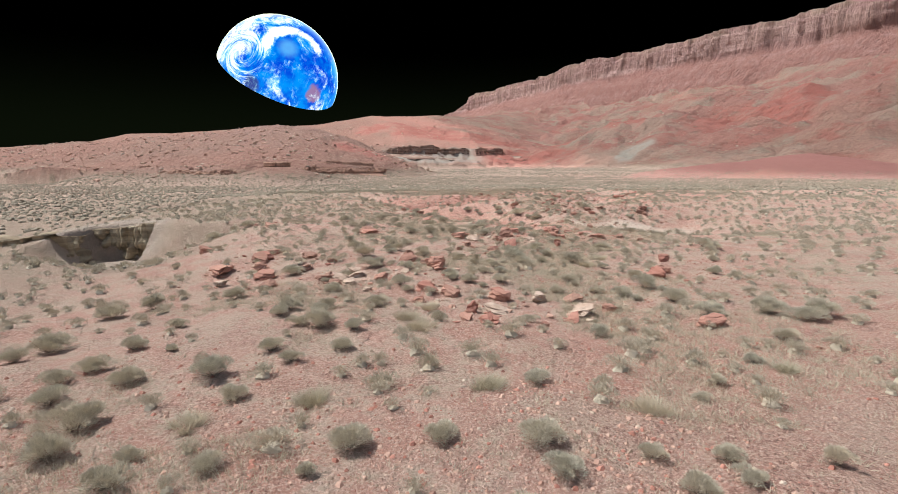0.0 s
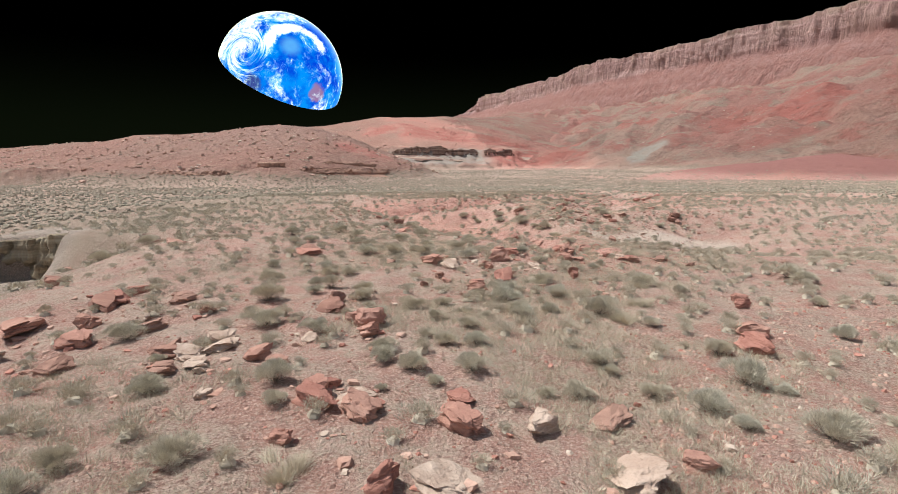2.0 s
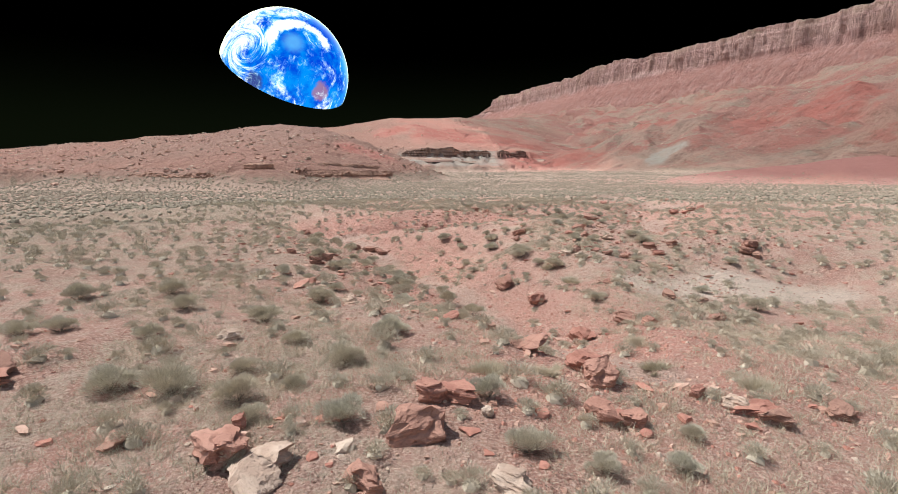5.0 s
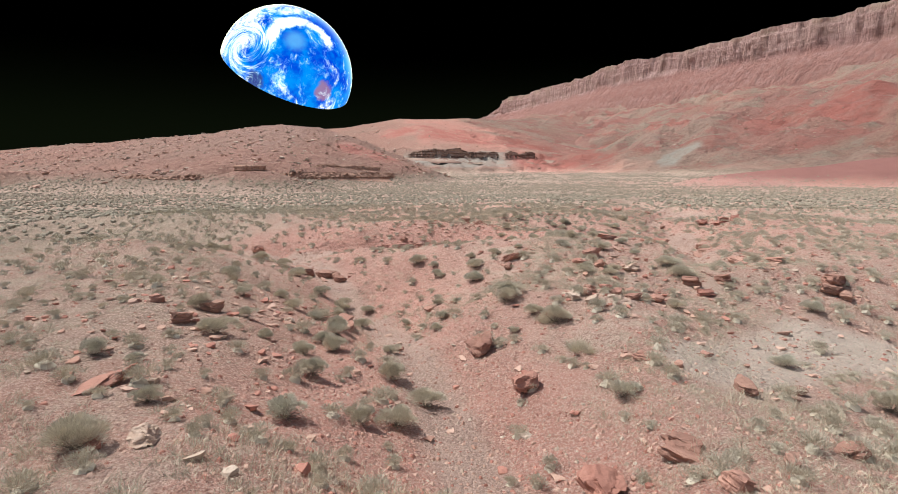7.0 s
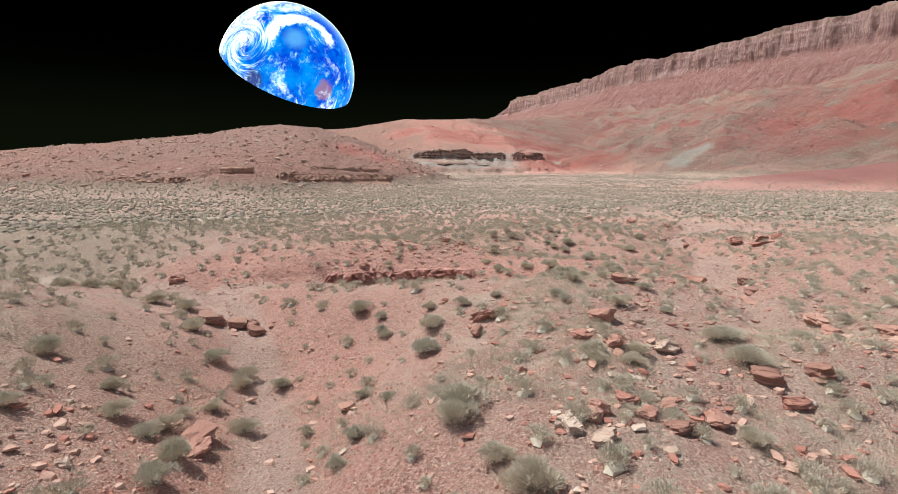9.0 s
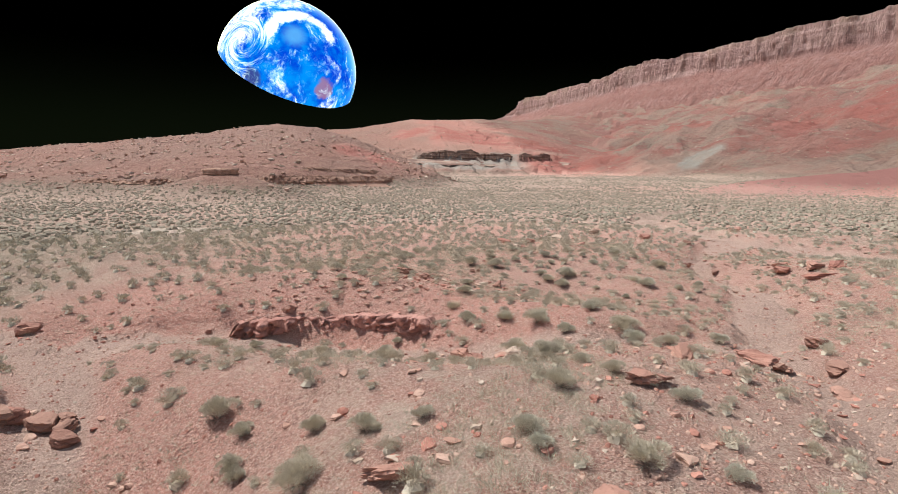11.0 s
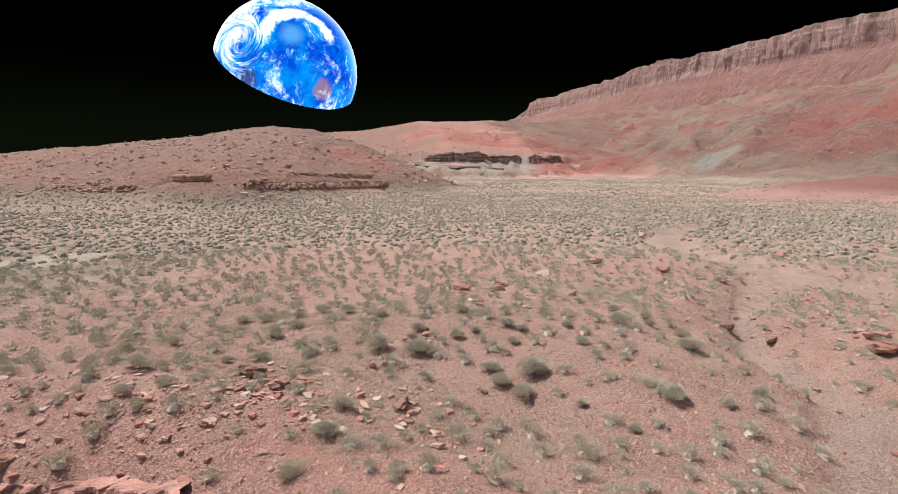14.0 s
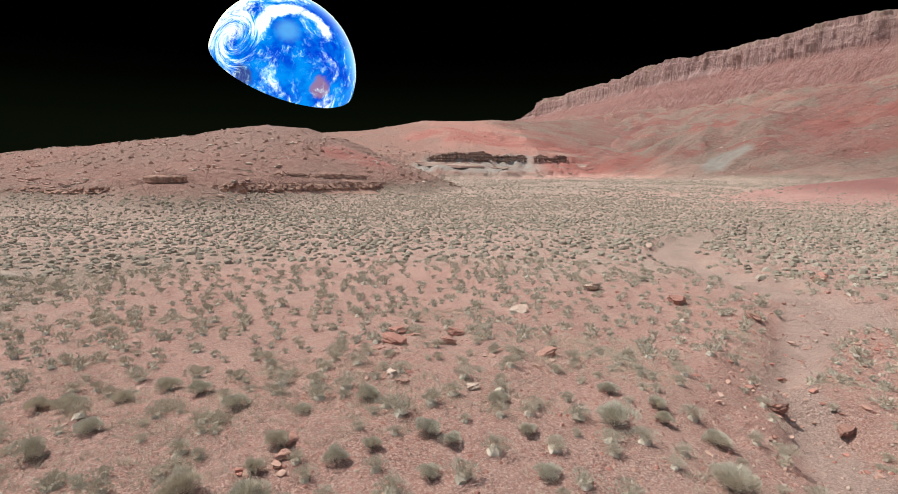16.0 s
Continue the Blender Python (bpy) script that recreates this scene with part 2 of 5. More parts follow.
def soil_zones(x, y, z):
    """Which soil lies where: values from 0 to 1 for each kind."""
    n1, n2 = fractal(x, y, 30, 4, 71), fractal(x, y, 9, 3, 73)
    dg, sg, bg, hg = along(x, y, GULLY)
    ds, ss, bs, hs = along(x, y, SIDE_WASH)
    dw, sw, bw, hw = along(x, y, WASH)
    dm, sm, bm_, hm = along(x, y, MAIN_WASH)
    da, sa, ba, ha = along(x, y, ARROYO)
    red = smooth(8, 2, dg + 2 * n2) * smooth(-8, 2, x) * 0.85
    red = np.maximum(red, smooth(9, 4, ds + 1.5 * n2) * (ss > 0) * smooth(26, 16, x))
    red = np.maximum(red, 0.5 * smooth(0.25, 0.8, fractal(x, y, 16, 3, 79)) * smooth(150, 90, y))
    red = np.maximum(red, smooth(110, 40, np.hypot((x - 205) * 0.6, y - 252)) * smooth(-4.6, -2.5, z + n2))
    red = np.maximum(red, smooth(150, 60, np.hypot((x - 210) * 0.7, (y - 720) * 0.6) + 30 * n1))
    red = np.maximum(red, smooth(130, 40, np.hypot((x - 100) * 0.6, (y - 960) * 0.45) + 30 * n1) * 0.9)
    red = np.maximum(red, 0.5 * smooth(34, 16, np.hypot((x - 24) * 0.9, y - 94) + 9 * n1))
    gap = cliff_gap(x, y)
    red = np.maximum(red, 0.85 * smooth(985, 800, gap) * smooth(0.05, 0.35, fractal(x, y, 240, 5, 83)) * smooth(300, 500, y + 0 * x))
    bed = np.maximum(smooth(0.9, 0.2, dg - hg), np.maximum(np.maximum(smooth(0.8, 0.1, dw - hw), smooth(0.8, 0.1, dm - hm)), smooth(0.9, 0.2, ds - hs)))
    grey = smooth(-9, -22, x - 0.15 * (y - 40) + 4 * n1) * smooth(150, 100, y) * smooth(-40, 5, y)
    grey = np.maximum(grey, 0.5 * smooth(3, -4, x + 2 * n2) * smooth(36, 44, y) * smooth(64, 56, y))
    grey = np.maximum(grey, smooth(6, 1, da - ha + 1.0 * n2))
    grey = np.maximum(grey, 0.75 * smooth(0.1, 0.4, fractal(x, y, 260, 5, 87)) * smooth(985, 800, gap) * smooth(300, 420, y))
    grey = np.maximum(grey, 0.8 * smooth(26, 10, np.hypot((x - 190) * 0.4, y - 575)))
    dp, _, _, _ = along(x, y, [(15.4, 42.8, 0, 0), (18.5, 45.0, 0, 0), (22, 46.6, 0, 0), (28, 46.0, 0, 0)])
    dq, _, _, _ = along(x, y, [(215, 600, 0, 0), (240, 575, 0, 0), (285, 505, 0, 0), (350, 500, 0, 0), (430, 560, 0, 0)])
    grey = np.maximum(grey, smooth(30, 8, dq + 10 * n1))
    pale = smooth(2.2, 1.2, dp + 0.7 * n2)
    pale = np.maximum(pale, smooth(1.25, 0.8, np.hypot((x + 21.5) / 4.5, (y - 75.5) / 2) + 0.25 * n2))
    dl, sl, _, _ = along(x, y, [(-30, 606, 0, 0), (14, 603, 0, 0), (52, 676, 0, 0), (155, 790, 0, 0)])
    pale = np.maximum(pale, 0.7 * smooth(1.3, 0.7, np.hypot((x + 17) / 5, (y - 107) / 5) + 0.3 * n2))
    fan, clay = 0 * x, 0 * x
    for px, py, rx, ry in ((190, 747, 52, 75), (150, 690, 40, 45), (75, 892, 150, 55), (456, 670, 95, 75), (20, 640, 30, 12), (-24, 292, 16, 14), (330, 900, 70, 120)):
        fan = np.maximum(fan, smooth(1.2, 0.75, np.hypot((x - px) / rx, (y - py) / ry) + 0.28 * n1 + 0.15 * n2))
    for px, py, rx, ry in ((285, 632, 22, 18), (258, 612, 12, 12)):
        clay = np.maximum(clay, smooth(1.2, 0.8, np.hypot((x - px) / rx, (y - py) / ry) + 0.25 * n1))
    clay = np.maximum(clay, smooth(4.5, 2.5, da - ha + 1.2 * n2) * smooth(38.5, 42, y))
    clay = np.maximum(clay, smooth(52, 34, dl + 8 * n1) * (sl < 0) * 0.95 * smooth(0, 3, z + n2) * smooth(115, 85, x) * smooth(-40, -24, x))
    mauve = smooth(960, 700, gap) * smooth(0.0, 0.35, fractal(x, y, 300, 5, 89)) * 0.9
    for px, py, rx, ry in ((314, 742, 62, 110), (478, 1368, 170, 130), (205, 252, 92, 62)):
        mauve = np.maximum(mauve, smooth(1.2, 0.8, np.hypot((x - px) / rx, (y - py) / ry) + 0.3 * n1))
    litter = 0.35 + 0.65 * smooth(-0.5, 0.6, n1)
    litter = litter * (1 - red * 0.7) * (1 - bed) * (1 - 0.8 * pale)
    talus = smooth(-2.6, 1.5, z + 0.8 * n1) * smooth(150, 190, np.hypot(x, y)) * (1 - pale)
    scrub = smooth(95, 190, np.hypot(x, y)) * smooth(3, -1, z) * (1 - 0.95 * red) * (1 - pale)
    return {"red": red, "bed": bed, "grey": grey, "pale": pale, "mauve": mauve, "litter": litter, "scrub": scrub, "talus": talus, "fan": fan, "clay": clay, "apron": smooth(985, 880, gap + 40 * n1) * smooth(280, 420, y + 0 * x)}



def loose_material(name, dark, light):
    m = Nodes(name)
    c = m.mix(m.island(), dark, light)
    return m.finish(m.mix(m.band(m.noise(14, 4, 0.7), 0.3, 0.55, 0.35, 0.0), c, tuple(0.5 * v for v in dark)), 0.92)


PINK_LOOSE = loose_material("pink_pebble", (0.42, 0.245, 0.185), (0.58, 0.40, 0.315))
RED_LOOSE = loose_material("red_pebble", (0.36, 0.165, 0.125), (0.50, 0.25, 0.19))
PALE_LOOSE = loose_material("pale_pebble", (0.42, 0.315, 0.24), (0.58, 0.475, 0.385))


# ---- the lie of the land ----
LATTICE = np.random.RandomState(7).rand(256, 256)


def smooth(e0, e1, v):
    u = np.clip((v - e0) / (e1 - e0), 0.0, 1.0)
    return u * u * (3 - 2 * u)


def grain(x, y, size, seed=0):
    """Value noise from -1 to 1 with features of about that many metres."""
    u, v = x / size + seed * 17.31, y / size + seed * 9.77
    i, j = np.floor(u).astype(int), np.floor(v).astype(int)
    fu, fv = u - i, v - j
    fu, fv = fu * fu * (3 - 2 * fu), fv * fv * (3 - 2 * fv)
    a, b = LATTICE[i & 255, j & 255], LATTICE[(i + 1) & 255, j & 255]
    c, d = LATTICE[i & 255, (j + 1) & 255], LATTICE[(i + 1) & 255, (j + 1) & 255]
    return 2 * (a + (b - a) * fu + (c - a) * fv + (a - b - c + d) * fu * fv) - 1


def fractal(x, y, size, octaves=4, seed=0):
    total, gain = 0.0, 1.0
    for k in range(octaves):
        total = total + gain * grain(x, y, size / 2**k, seed + k)
        gain *= 0.5
    return total


def along(x, y, line):
    """For points, the distance to a line of (x, y, bed height, half width), the side (+ to its left), and its bed and half width there."""
    best = np.full(np.shape(x), 1e9)
    side, bed, half = np.zeros(np.shape(x)), np.zeros(np.shape(x)), np.ones(np.shape(x))
    for (x0, y0, z0, w0), (x1, y1, z1, w1) in zip(line, line[1:]):
        dx, dy = x1 - x0, y1 - y0
        f = np.clip(((x - x0) * dx + (y - y0) * dy) / (dx * dx + dy * dy), 0, 1)
        off = np.hypot(x - x0 - f * dx, y - y0 - f * dy)
        near = off < best
        best = np.where(near, off, best)
        side = np.where(near, np.sign(dx * (y - y0) - dy * (x - x0)), side)
        bed = np.where(near, z0 + f * (z1 - z0), bed)
        half = np.where(near, w0 + f * (w1 - w0), half)
    return best, side, bed, half


def softmin(a, b, k):
    h = np.clip(0.5 + 0.5 * (b - a) / k, 0, 1)
    return b + (a - b) * h - k * h * (1 - h)


def wobble(x, y, reach_, size):
    """How far a rim wanders from its line."""
    return reach_ * (fractal(x, y, size, 3, 101) + 0.3 * fractal(x, y, size / 6, 2, 103))


GULLY = [(10.5, 31, -0.3, 0.6), (8.6, 37, -1.6, 0.5), (7.9, 40, -2.2, 0.45), (7.1, 43.7, -2.5, 0.45), (5.9, 48.9, -2.75, 0.4), (4.1, 54, -2.95, 0.4), (2.4, 58.9, -3.0, 0.4), (0.6, 62.5, -3.0, 0.5), (-1.6, 66.5, -3.0, 0.6), (-5, 70.5, -3.1, 0.8), (-20, 75, -3.7, 0.8), (-36, 79, -4.2, 1.0)]
SIDE_WASH = [(-5, 71, -3.1, 0.8), (-1.3, 71.9, -2.8, 0.8), (4, 72.5, -2.7, 0.8), (8, 71.8, -2.5, 0.7), (11, 70.6, -2.3, 0.6), (13.2, 69.4, -2.2, 0.5), (18, 67.6, -2.0, 0.5), (22, 67.0, -2.0, 0.6), (26.3, 69.9, -2.1, 0.8)]
WASH = [(23, 58, -1.6, 0.7), (26.3, 69.9, -2.1, 1.0), (30.0, 76, -2.1, 1.1), (31.6, 80, -2.1, 0.8), (31.6, 85, -2.0, 0.6), (33, 92, -1.8, 0.6), (38, 98.5, -1.8, 0.8), (43.5, 106, -1.9, 1.6), (41.3, 114, -2.0, 2.1), (41.8, 129, -2.3, 1.8), (52, 148, -3.2, 2.0), (70, 160, -4.0, 1.0)]
MAIN_WASH = [(75, 66, -1.4, 1.6), (58, 84, -1.5, 1.6), (50, 94, -1.6, 1.5), (46.3, 101, -1.8, 1.6), (43.5, 106, -1.9, 1.6)]
ARROYO = [(-21, 26, -1.9, 0.8), (-25, 33, -3.5, 1.3), (-28.4, 38, -4.4, 1.8), (-30.8, 42, -4.6, 2.2), (-31.8, 45, -4.6, 2.5)]
SHELF = [(-90, 640), (-24, 609), (-6, 604), (14, 606), (30, 624), (44, 650), (52, 678), (70, 684), (100, 714), (130, 754), (153, 790), (190, 850)]
BENCH = [(-110, 204, 1.6, 0), (-78, 197, 1.3, 0), (-62, 199, 1.1, 0), (-48, 206, 1.0, 0), (-38, 208, 0.8, 0), (-26, 226, 0.2, 0), (-14, 258, -1.3, 0), (-4, 300, -2.2, 0)]
CLIFF = [(300, 3650), (655, 2010), (872, 1525), (990, 1250), (1130, 760), (1330, 100), (1500, -600)]
# swells and hollows of the flat: x, y, reach, rise
SWELLS = [(20, 64, 7, 1.13), (16, 76, 7, -0.4), (24, 38, 11, -1.22), (10, 50, 4, 0.91), (-10, 68, 11, 0.64), (0, 86, 7, -0.72), (42, 94, 11, -1.07), (-16, 14, 7, -0.99), (44, 120, 4, -1.07), (8, 72, 4, -0.5), (14, 16, 11, -0.54), (24, 54, 4, 0.56), (20, 90, 7, 0.48), (32, 76, 4, 0.47), (20, 76, 4, -1.13), (28, 46, 4, -0.99), (12, 38, 4, -0.8), (4, 58, 4, -1.05), (20, 68, 4, 0.55), (2, 66, 7, 0.52), (-16, 30, 11, 0.47), (-8, 76, 4, 0.57), (-41, 38, 4.5, -1.7)]
CLIFF_FOOT, CLIFF_TOP = 225.0, 352.0


def cliff_gap(x, y):
    """How far a place lies in front of the cliff, in metres, negative behind it."""
    d, side, _, _ = along(x, y, [(a, b, 0, 0) for a, b in CLIFF])
    return -d * side


def ground(x, y):
    x, y = np.asarray(x, float), np.asarray(y, float)
    far = np.hypot(x, y)
    h = 0.25 + 0.16 * fractal(x, y, 14, 3, 1) * smooth(0, 15, far + 8)
    # the flat falls away towards the wash plain, and to the west
    h -= 3.3 * (1 - np.exp(-np.clip(y - 84, 0, None) / 55)) + 0.35 * smooth(45, 90, y)
    h -= 2.1 * smooth(-12, -45, x + 0.15 * (y - 40)) * smooth(140, 60, y)
    h += 0.5 * fractal(x, y, 60, 3, 5) * smooth(60, 200, y)
    h -= 1.1 * smooth(12, 20, x) * smooth(28, 38, y) * smooth(58, 46, y)
    rough = 0.075 * fractal(x, y, 1.3, 2, 9) + 0.16 * fractal(x, y, 5, 2, 13)
    # cut banks
    d, side, bed, half = along(x, y, GULLY)
    d = np.clip(d + 0.7 * fractal(x, y, 4, 3, 21), 0, None)
    steep = np.where(side > 0, 0.36, 0.34)
    h = softmin(h, bed + np.clip(d - half, 0, None) * steep, 0.5)
    d, side, bed, half = along(x, y, SIDE_WASH)
    d = np.clip(d + 0.7 * fractal(x, y, 6, 2, 23), 0, None)
    wall = 0.6 * smooth(0.0, 0.7, d - half) * smooth(16, 8, x) + 0.62 * np.clip(d - half - 0.2, 0, 2.2) + 0.4 * np.clip(d - half - 2.4, 0, None)
    h = softmin(h, bed + np.where(side > 0, wall, 0.30 * np.clip(d - half, 0, None)), 0.3)
    d, side, bed, half = along(x, y, WASH)
    d = np.clip(d + 0.8 * fractal(x, y, 5, 3, 27), 0, None)
    wall = 0.75 * np.clip(d - half, 0, 0.8) + 0.22 * np.clip(d - half - 0.8, 0, None)
    h = softmin(h, bed + wall, 0.25)
    d, side, bed, half = along(x, y, MAIN_WASH)
    d = np.clip(d + 0.8 * fractal(x, y, 5, 3, 27), 0, None)
    h = softmin(h, bed + 0.5 * np.clip(d - half, 0, 0.8) + 0.12 * np.clip(d - half - 0.8, 0, None), 0.25)
    d, side, bed, half = along(x, y, ARROYO)
    d = np.clip(d + 0.55 * fractal(x, y, 3.5, 4, 31), 0, None)
    wall = (0.3 + 0.75 * smooth(36, 41, y) + 2.2 * smooth(42, 46, y)) * np.clip(d - half, 0, None)
    h = softmin(h, bed + wall, 0.2)
    # broken ground east of the wash
    h += 0.22 * fractal(x, y, 3.2, 3, 33) * smooth(29, 33, x) * smooth(60, 72, y) * smooth(108, 96, y)
    ds, ss, _, _ = along(x, y, SIDE_WASH)
    crumble = smooth(4.5, 1.5, ds) * (ss > 0) + 0.5 * smooth(6, 2, along(x, y, GULLY)[0]) + 0.9 * smooth(5, 1.5, along(x, y, WASH)[0])
    h += rough + crumble * (0.14 * fractal(x, y, 1.1, 2, 35) + 0.22 * np.abs(fractal(x, y, 2.6, 2, 37)) - 0.1)
    for sx, sy, span, rise in SWELLS:
        h = h + rise * np.exp(-((x - sx) ** 2 + (y - sy) ** 2) / span**2)
    # the long hill to the north-west, its bench and the capped knoll before it
    ridge = [(-420, 520, 12, 0), (-255, 412, 17.0, 0), (-180, 378, 20, 0), (-116, 348, 22.6, 0), (-108, 346, 24.6, 0), (-76, 338, 26.6, 0), (-55, 320, 24.3, 0)]
    d, side, top, _ = along(x, y, ridge)
    body = top + 0.5 * fractal(x, y, 30, 3, 41) - 0.31 * np.clip(d - 3, 0, None) - 0.09 * np.clip(x + 40, 0, None) + 1.1 * fractal(x, y, 14, 4, 43) * smooth(2, 25, d)
    h = np.maximum(h, body)
    d, side, low, _ = along(x, y, BENCH)
    sd = side * d + wobble(x, y, 0.9, 13)
    d = np.abs(sd)
    step = low + np.where(sd > 0, smooth(-85, -55, x) * (1.6 + 0.42 * np.clip(d, 0, 6.5)) + 0.05 * d - 0.2 * np.clip(d - 30, 0, None), -0.22 * d) + 0.25 * fractal(x, y, 9, 3, 45)
    h = np.maximum(h, step)
    d = np.hypot(x + 46.2, (y - 190) * 1.2)
    h = np.maximum(h, 3.4 - 0.27 * np.clip(d - 4.2, 0, None) + 0.12 * fractal(x, y, 4, 3, 46))
    # the red mound by the far wash
    d = np.hypot((x - 205) / 95, (y - 252) / 60) + 0.08 * fractal(x, y, 40, 3, 48)
    h = np.maximum(h, -5 + 14 * np.clip(1 - d, 0, 1) ** 0.75)
    # the shelf that carries the pale ledge, and the ridge behind it
    d, side, _, _ = along(x, y, [(*q, 0, 0) for q in SHELF])
    sd = side * d + wobble(x, y, 6, 38)
    d = np.abs(sd)
    step = np.where(sd > 0, 20.0 + 0.05 * d - 0.2 * np.clip(d - 160, 0, None), 11.5 - 0.27 * d + 4.0 * np.abs(fractal(x, y, 16, 3, 53))) + 0.8 * fractal(x, y, 25, 4, 47)
    h = np.maximum(h, step)
    spur = [(-420, 900, 45, 0), (-220, 930, 58, 0), (-130, 955, 66, 0), (-52, 990, 82, 0), (60, 1100, 92, 0), (165, 1300, 106, 0), (420, 1700, 150, 0)]
    d, side, top, _ = along(x, y, spur)
    h = np.maximum(h, top + 1.0 * fractal(x, y, 50, 3, 49) - 0.255 * np.clip(d - 8, 0, None) + 4 * fractal(x, y, 120, 4, 51) * smooth(5, 200, d))
    # slopes under the great cliff
    gap = cliff_gap(x, y) + 60 * fractal(x, y, 380, 4, 61)
    apron = CLIFF_FOOT * np.clip(1 - gap / 960, 0, 1) ** 1.15
    fold = (44 * (0.5 - np.abs(fractal(x, y, 210, 4, 63))) + 16 * fractal(x, y, 330, 3, 65)) * smooth(985, 700, gap) * smooth(-50, 200, gap)
    fold = fold + (11 * (0.5 - np.abs(fractal(x, y, 62, 3, 67))) + 2.5 * fractal(x, y, 20, 2, 69)) * smooth(985, 850, gap)
    h = np.where(gap < 975, np.maximum(h, -9 + apron + fold), h)
    return h

# ---- ground: one sheet out to the horizon ----
APEX = (0.0, -48.0)
dense = np.radians(np.linspace(-52, 52, 600))
wide = np.radians(np.linspace(52, 308, 72))[1:-1]
bearing = np.concatenate([dense, wide])
reach = np.concatenate([[0.5, 8, 18, 28, 36], np.arange(42, 150, 0.33), np.geomspace(150, 4800, 330)])


def grid_mesh(name, px, py, pz, closed):
    """A mesh from arrays of rows and columns."""
    rows, cols = px.shape
    verts = np.stack([px, py, pz], -1).reshape(-1, 3)
    n = cols if closed else cols - 1
    i, j = np.meshgrid(np.arange(rows - 1), np.arange(n), indexing="ij")
    k = (j + 1) % cols
    quads = np.stack([i * cols + j, i * cols + k, (i + 1) * cols + k, (i + 1) * cols + j], -1).reshape(-1, 4)
    return array_mesh(name, verts, quads)


def array_mesh(name, verts, faces, smooth_shade=True):
    me = bpy.data.meshes.new(name)
    per = faces.shape[1]
    me.vertices.add(len(verts))
    me.vertices.foreach_set("co", np.ascontiguousarray(verts, dtype=np.float32).ravel())
    me.loops.add(faces.size)
    me.loops.foreach_set("vertex_index", np.ascontiguousarray(faces, dtype=np.int32).ravel())
    me.polygons.add(len(faces))
    me.polygons.foreach_set("loop_start", np.arange(0, faces.size, per, dtype=np.int32))
    me.polygons.foreach_set("use_smooth", np.full(len(faces), smooth_shade))
    me.update(calc_edges=True)
    return me


def paint(me, name, values):
    me.attributes.new(name, "FLOAT", "POINT").data.foreach_set("value", np.ascontiguousarray(values, dtype=np.float32).ravel())


R, A = np.meshgrid(reach, bearing, indexing="ij")
gx, gy = APEX[0] + R * np.sin(A), APEX[1] + R * np.cos(A)
gz = ground(gx, gy)
me = grid_mesh("ground", gx, gy, gz, True)
soils = soil_zones(gx, gy, gz)
for zone, values in soils.items():
    paint(me, zone, values)
me.materials.append(SOIL)
tagged(new("ground", me), "red sandy desert ground with gullies, pebbles and dry tufts", "ground", kind="structure")

# ---- the great cliff ----


def walk_line(points, step):
    """Places every so many metres along a line, and its unit normals to the right."""
    p = np.array([q[:2] for q in points], float)
    seg = np.hypot(*np.diff(p, axis=0).T)
    at = np.concatenate([[0], np.cumsum(seg)])
    s = np.arange(0, at[-1], step)
    x, y = np.interp(s, at, p[:, 0]), np.interp(s, at, p[:, 1])
    tx, ty = np.gradient(x), np.gradient(y)
    n = np.hypot(tx, ty)
    return s, x, y, ty / n, -tx / n


def great_cliff():
    s, x, y, nx, ny = walk_line(CLIFF, 3.0)
    lift = np.concatenate([np.linspace(-60, 0, 6)[:-1], np.linspace(0, 1, 46) * (CLIFF_TOP - CLIFF_FOOT), [CLIFF_TOP - CLIFF_FOOT + 2, CLIFF_TOP - CLIFF_FOOT + 6]])
    S, Z = np.meshgrid(s, lift)
    flute = 22 * fractal(S, Z * 0.2, 170, 4, 3) + 6 * np.abs(fractal(S, Z * 0.15, 38, 4, 5)) + 3.0 * fractal(S, Z * 0.15, 11, 3, 7) + 1.8 * fractal(S, Z * 1.5, 26, 3, 8)
    u = Z / (CLIFF_TOP - CLIFF_FOOT)
    out = 46 * (1 - smooth(-0.1, 0.5, u)) + 10 * (1 - smooth(0.25, 0.5, u + 0.15 * fractal(S, S * 0, 200, 2, 9))) + 4 * (1 - smooth(0.86, 0.9, u)) - 60 * (u < 0) * u
    out = out + flute * (0.4 + 0.6 * smooth(0.3, 0.6, u))
    out[-1] -= 260
    # the rim steps up and down a little
    rim = 7 * fractal(S, S * 0, 260, 3, 11) + 3 * np.round(1.5 * fractal(S, S * 0, 70, 2, 12)) + 1.5 * fractal(S, S * 0, 14, 2, 13)
    top = CLIFF_FOOT + Z + (rim - 75 * (1 - smooth(0, 650, S))) * smooth(0.5, 1.0, u)
    # in front of the wall is to the west of the line, against the normal
    me = grid_mesh("mesa_cliff", np.interp(S, s, x) - out * np.interp(S, s, nx) * -1, np.interp(S, s, y) - out * np.interp(S, s, ny) * -1, top, False)
    me.materials.append(CLIFF_STONE)
    tagged(new("mesa_cliff", me), "long fluted red sandstone cliff along the mesa rim", "cliff", kind="structure")


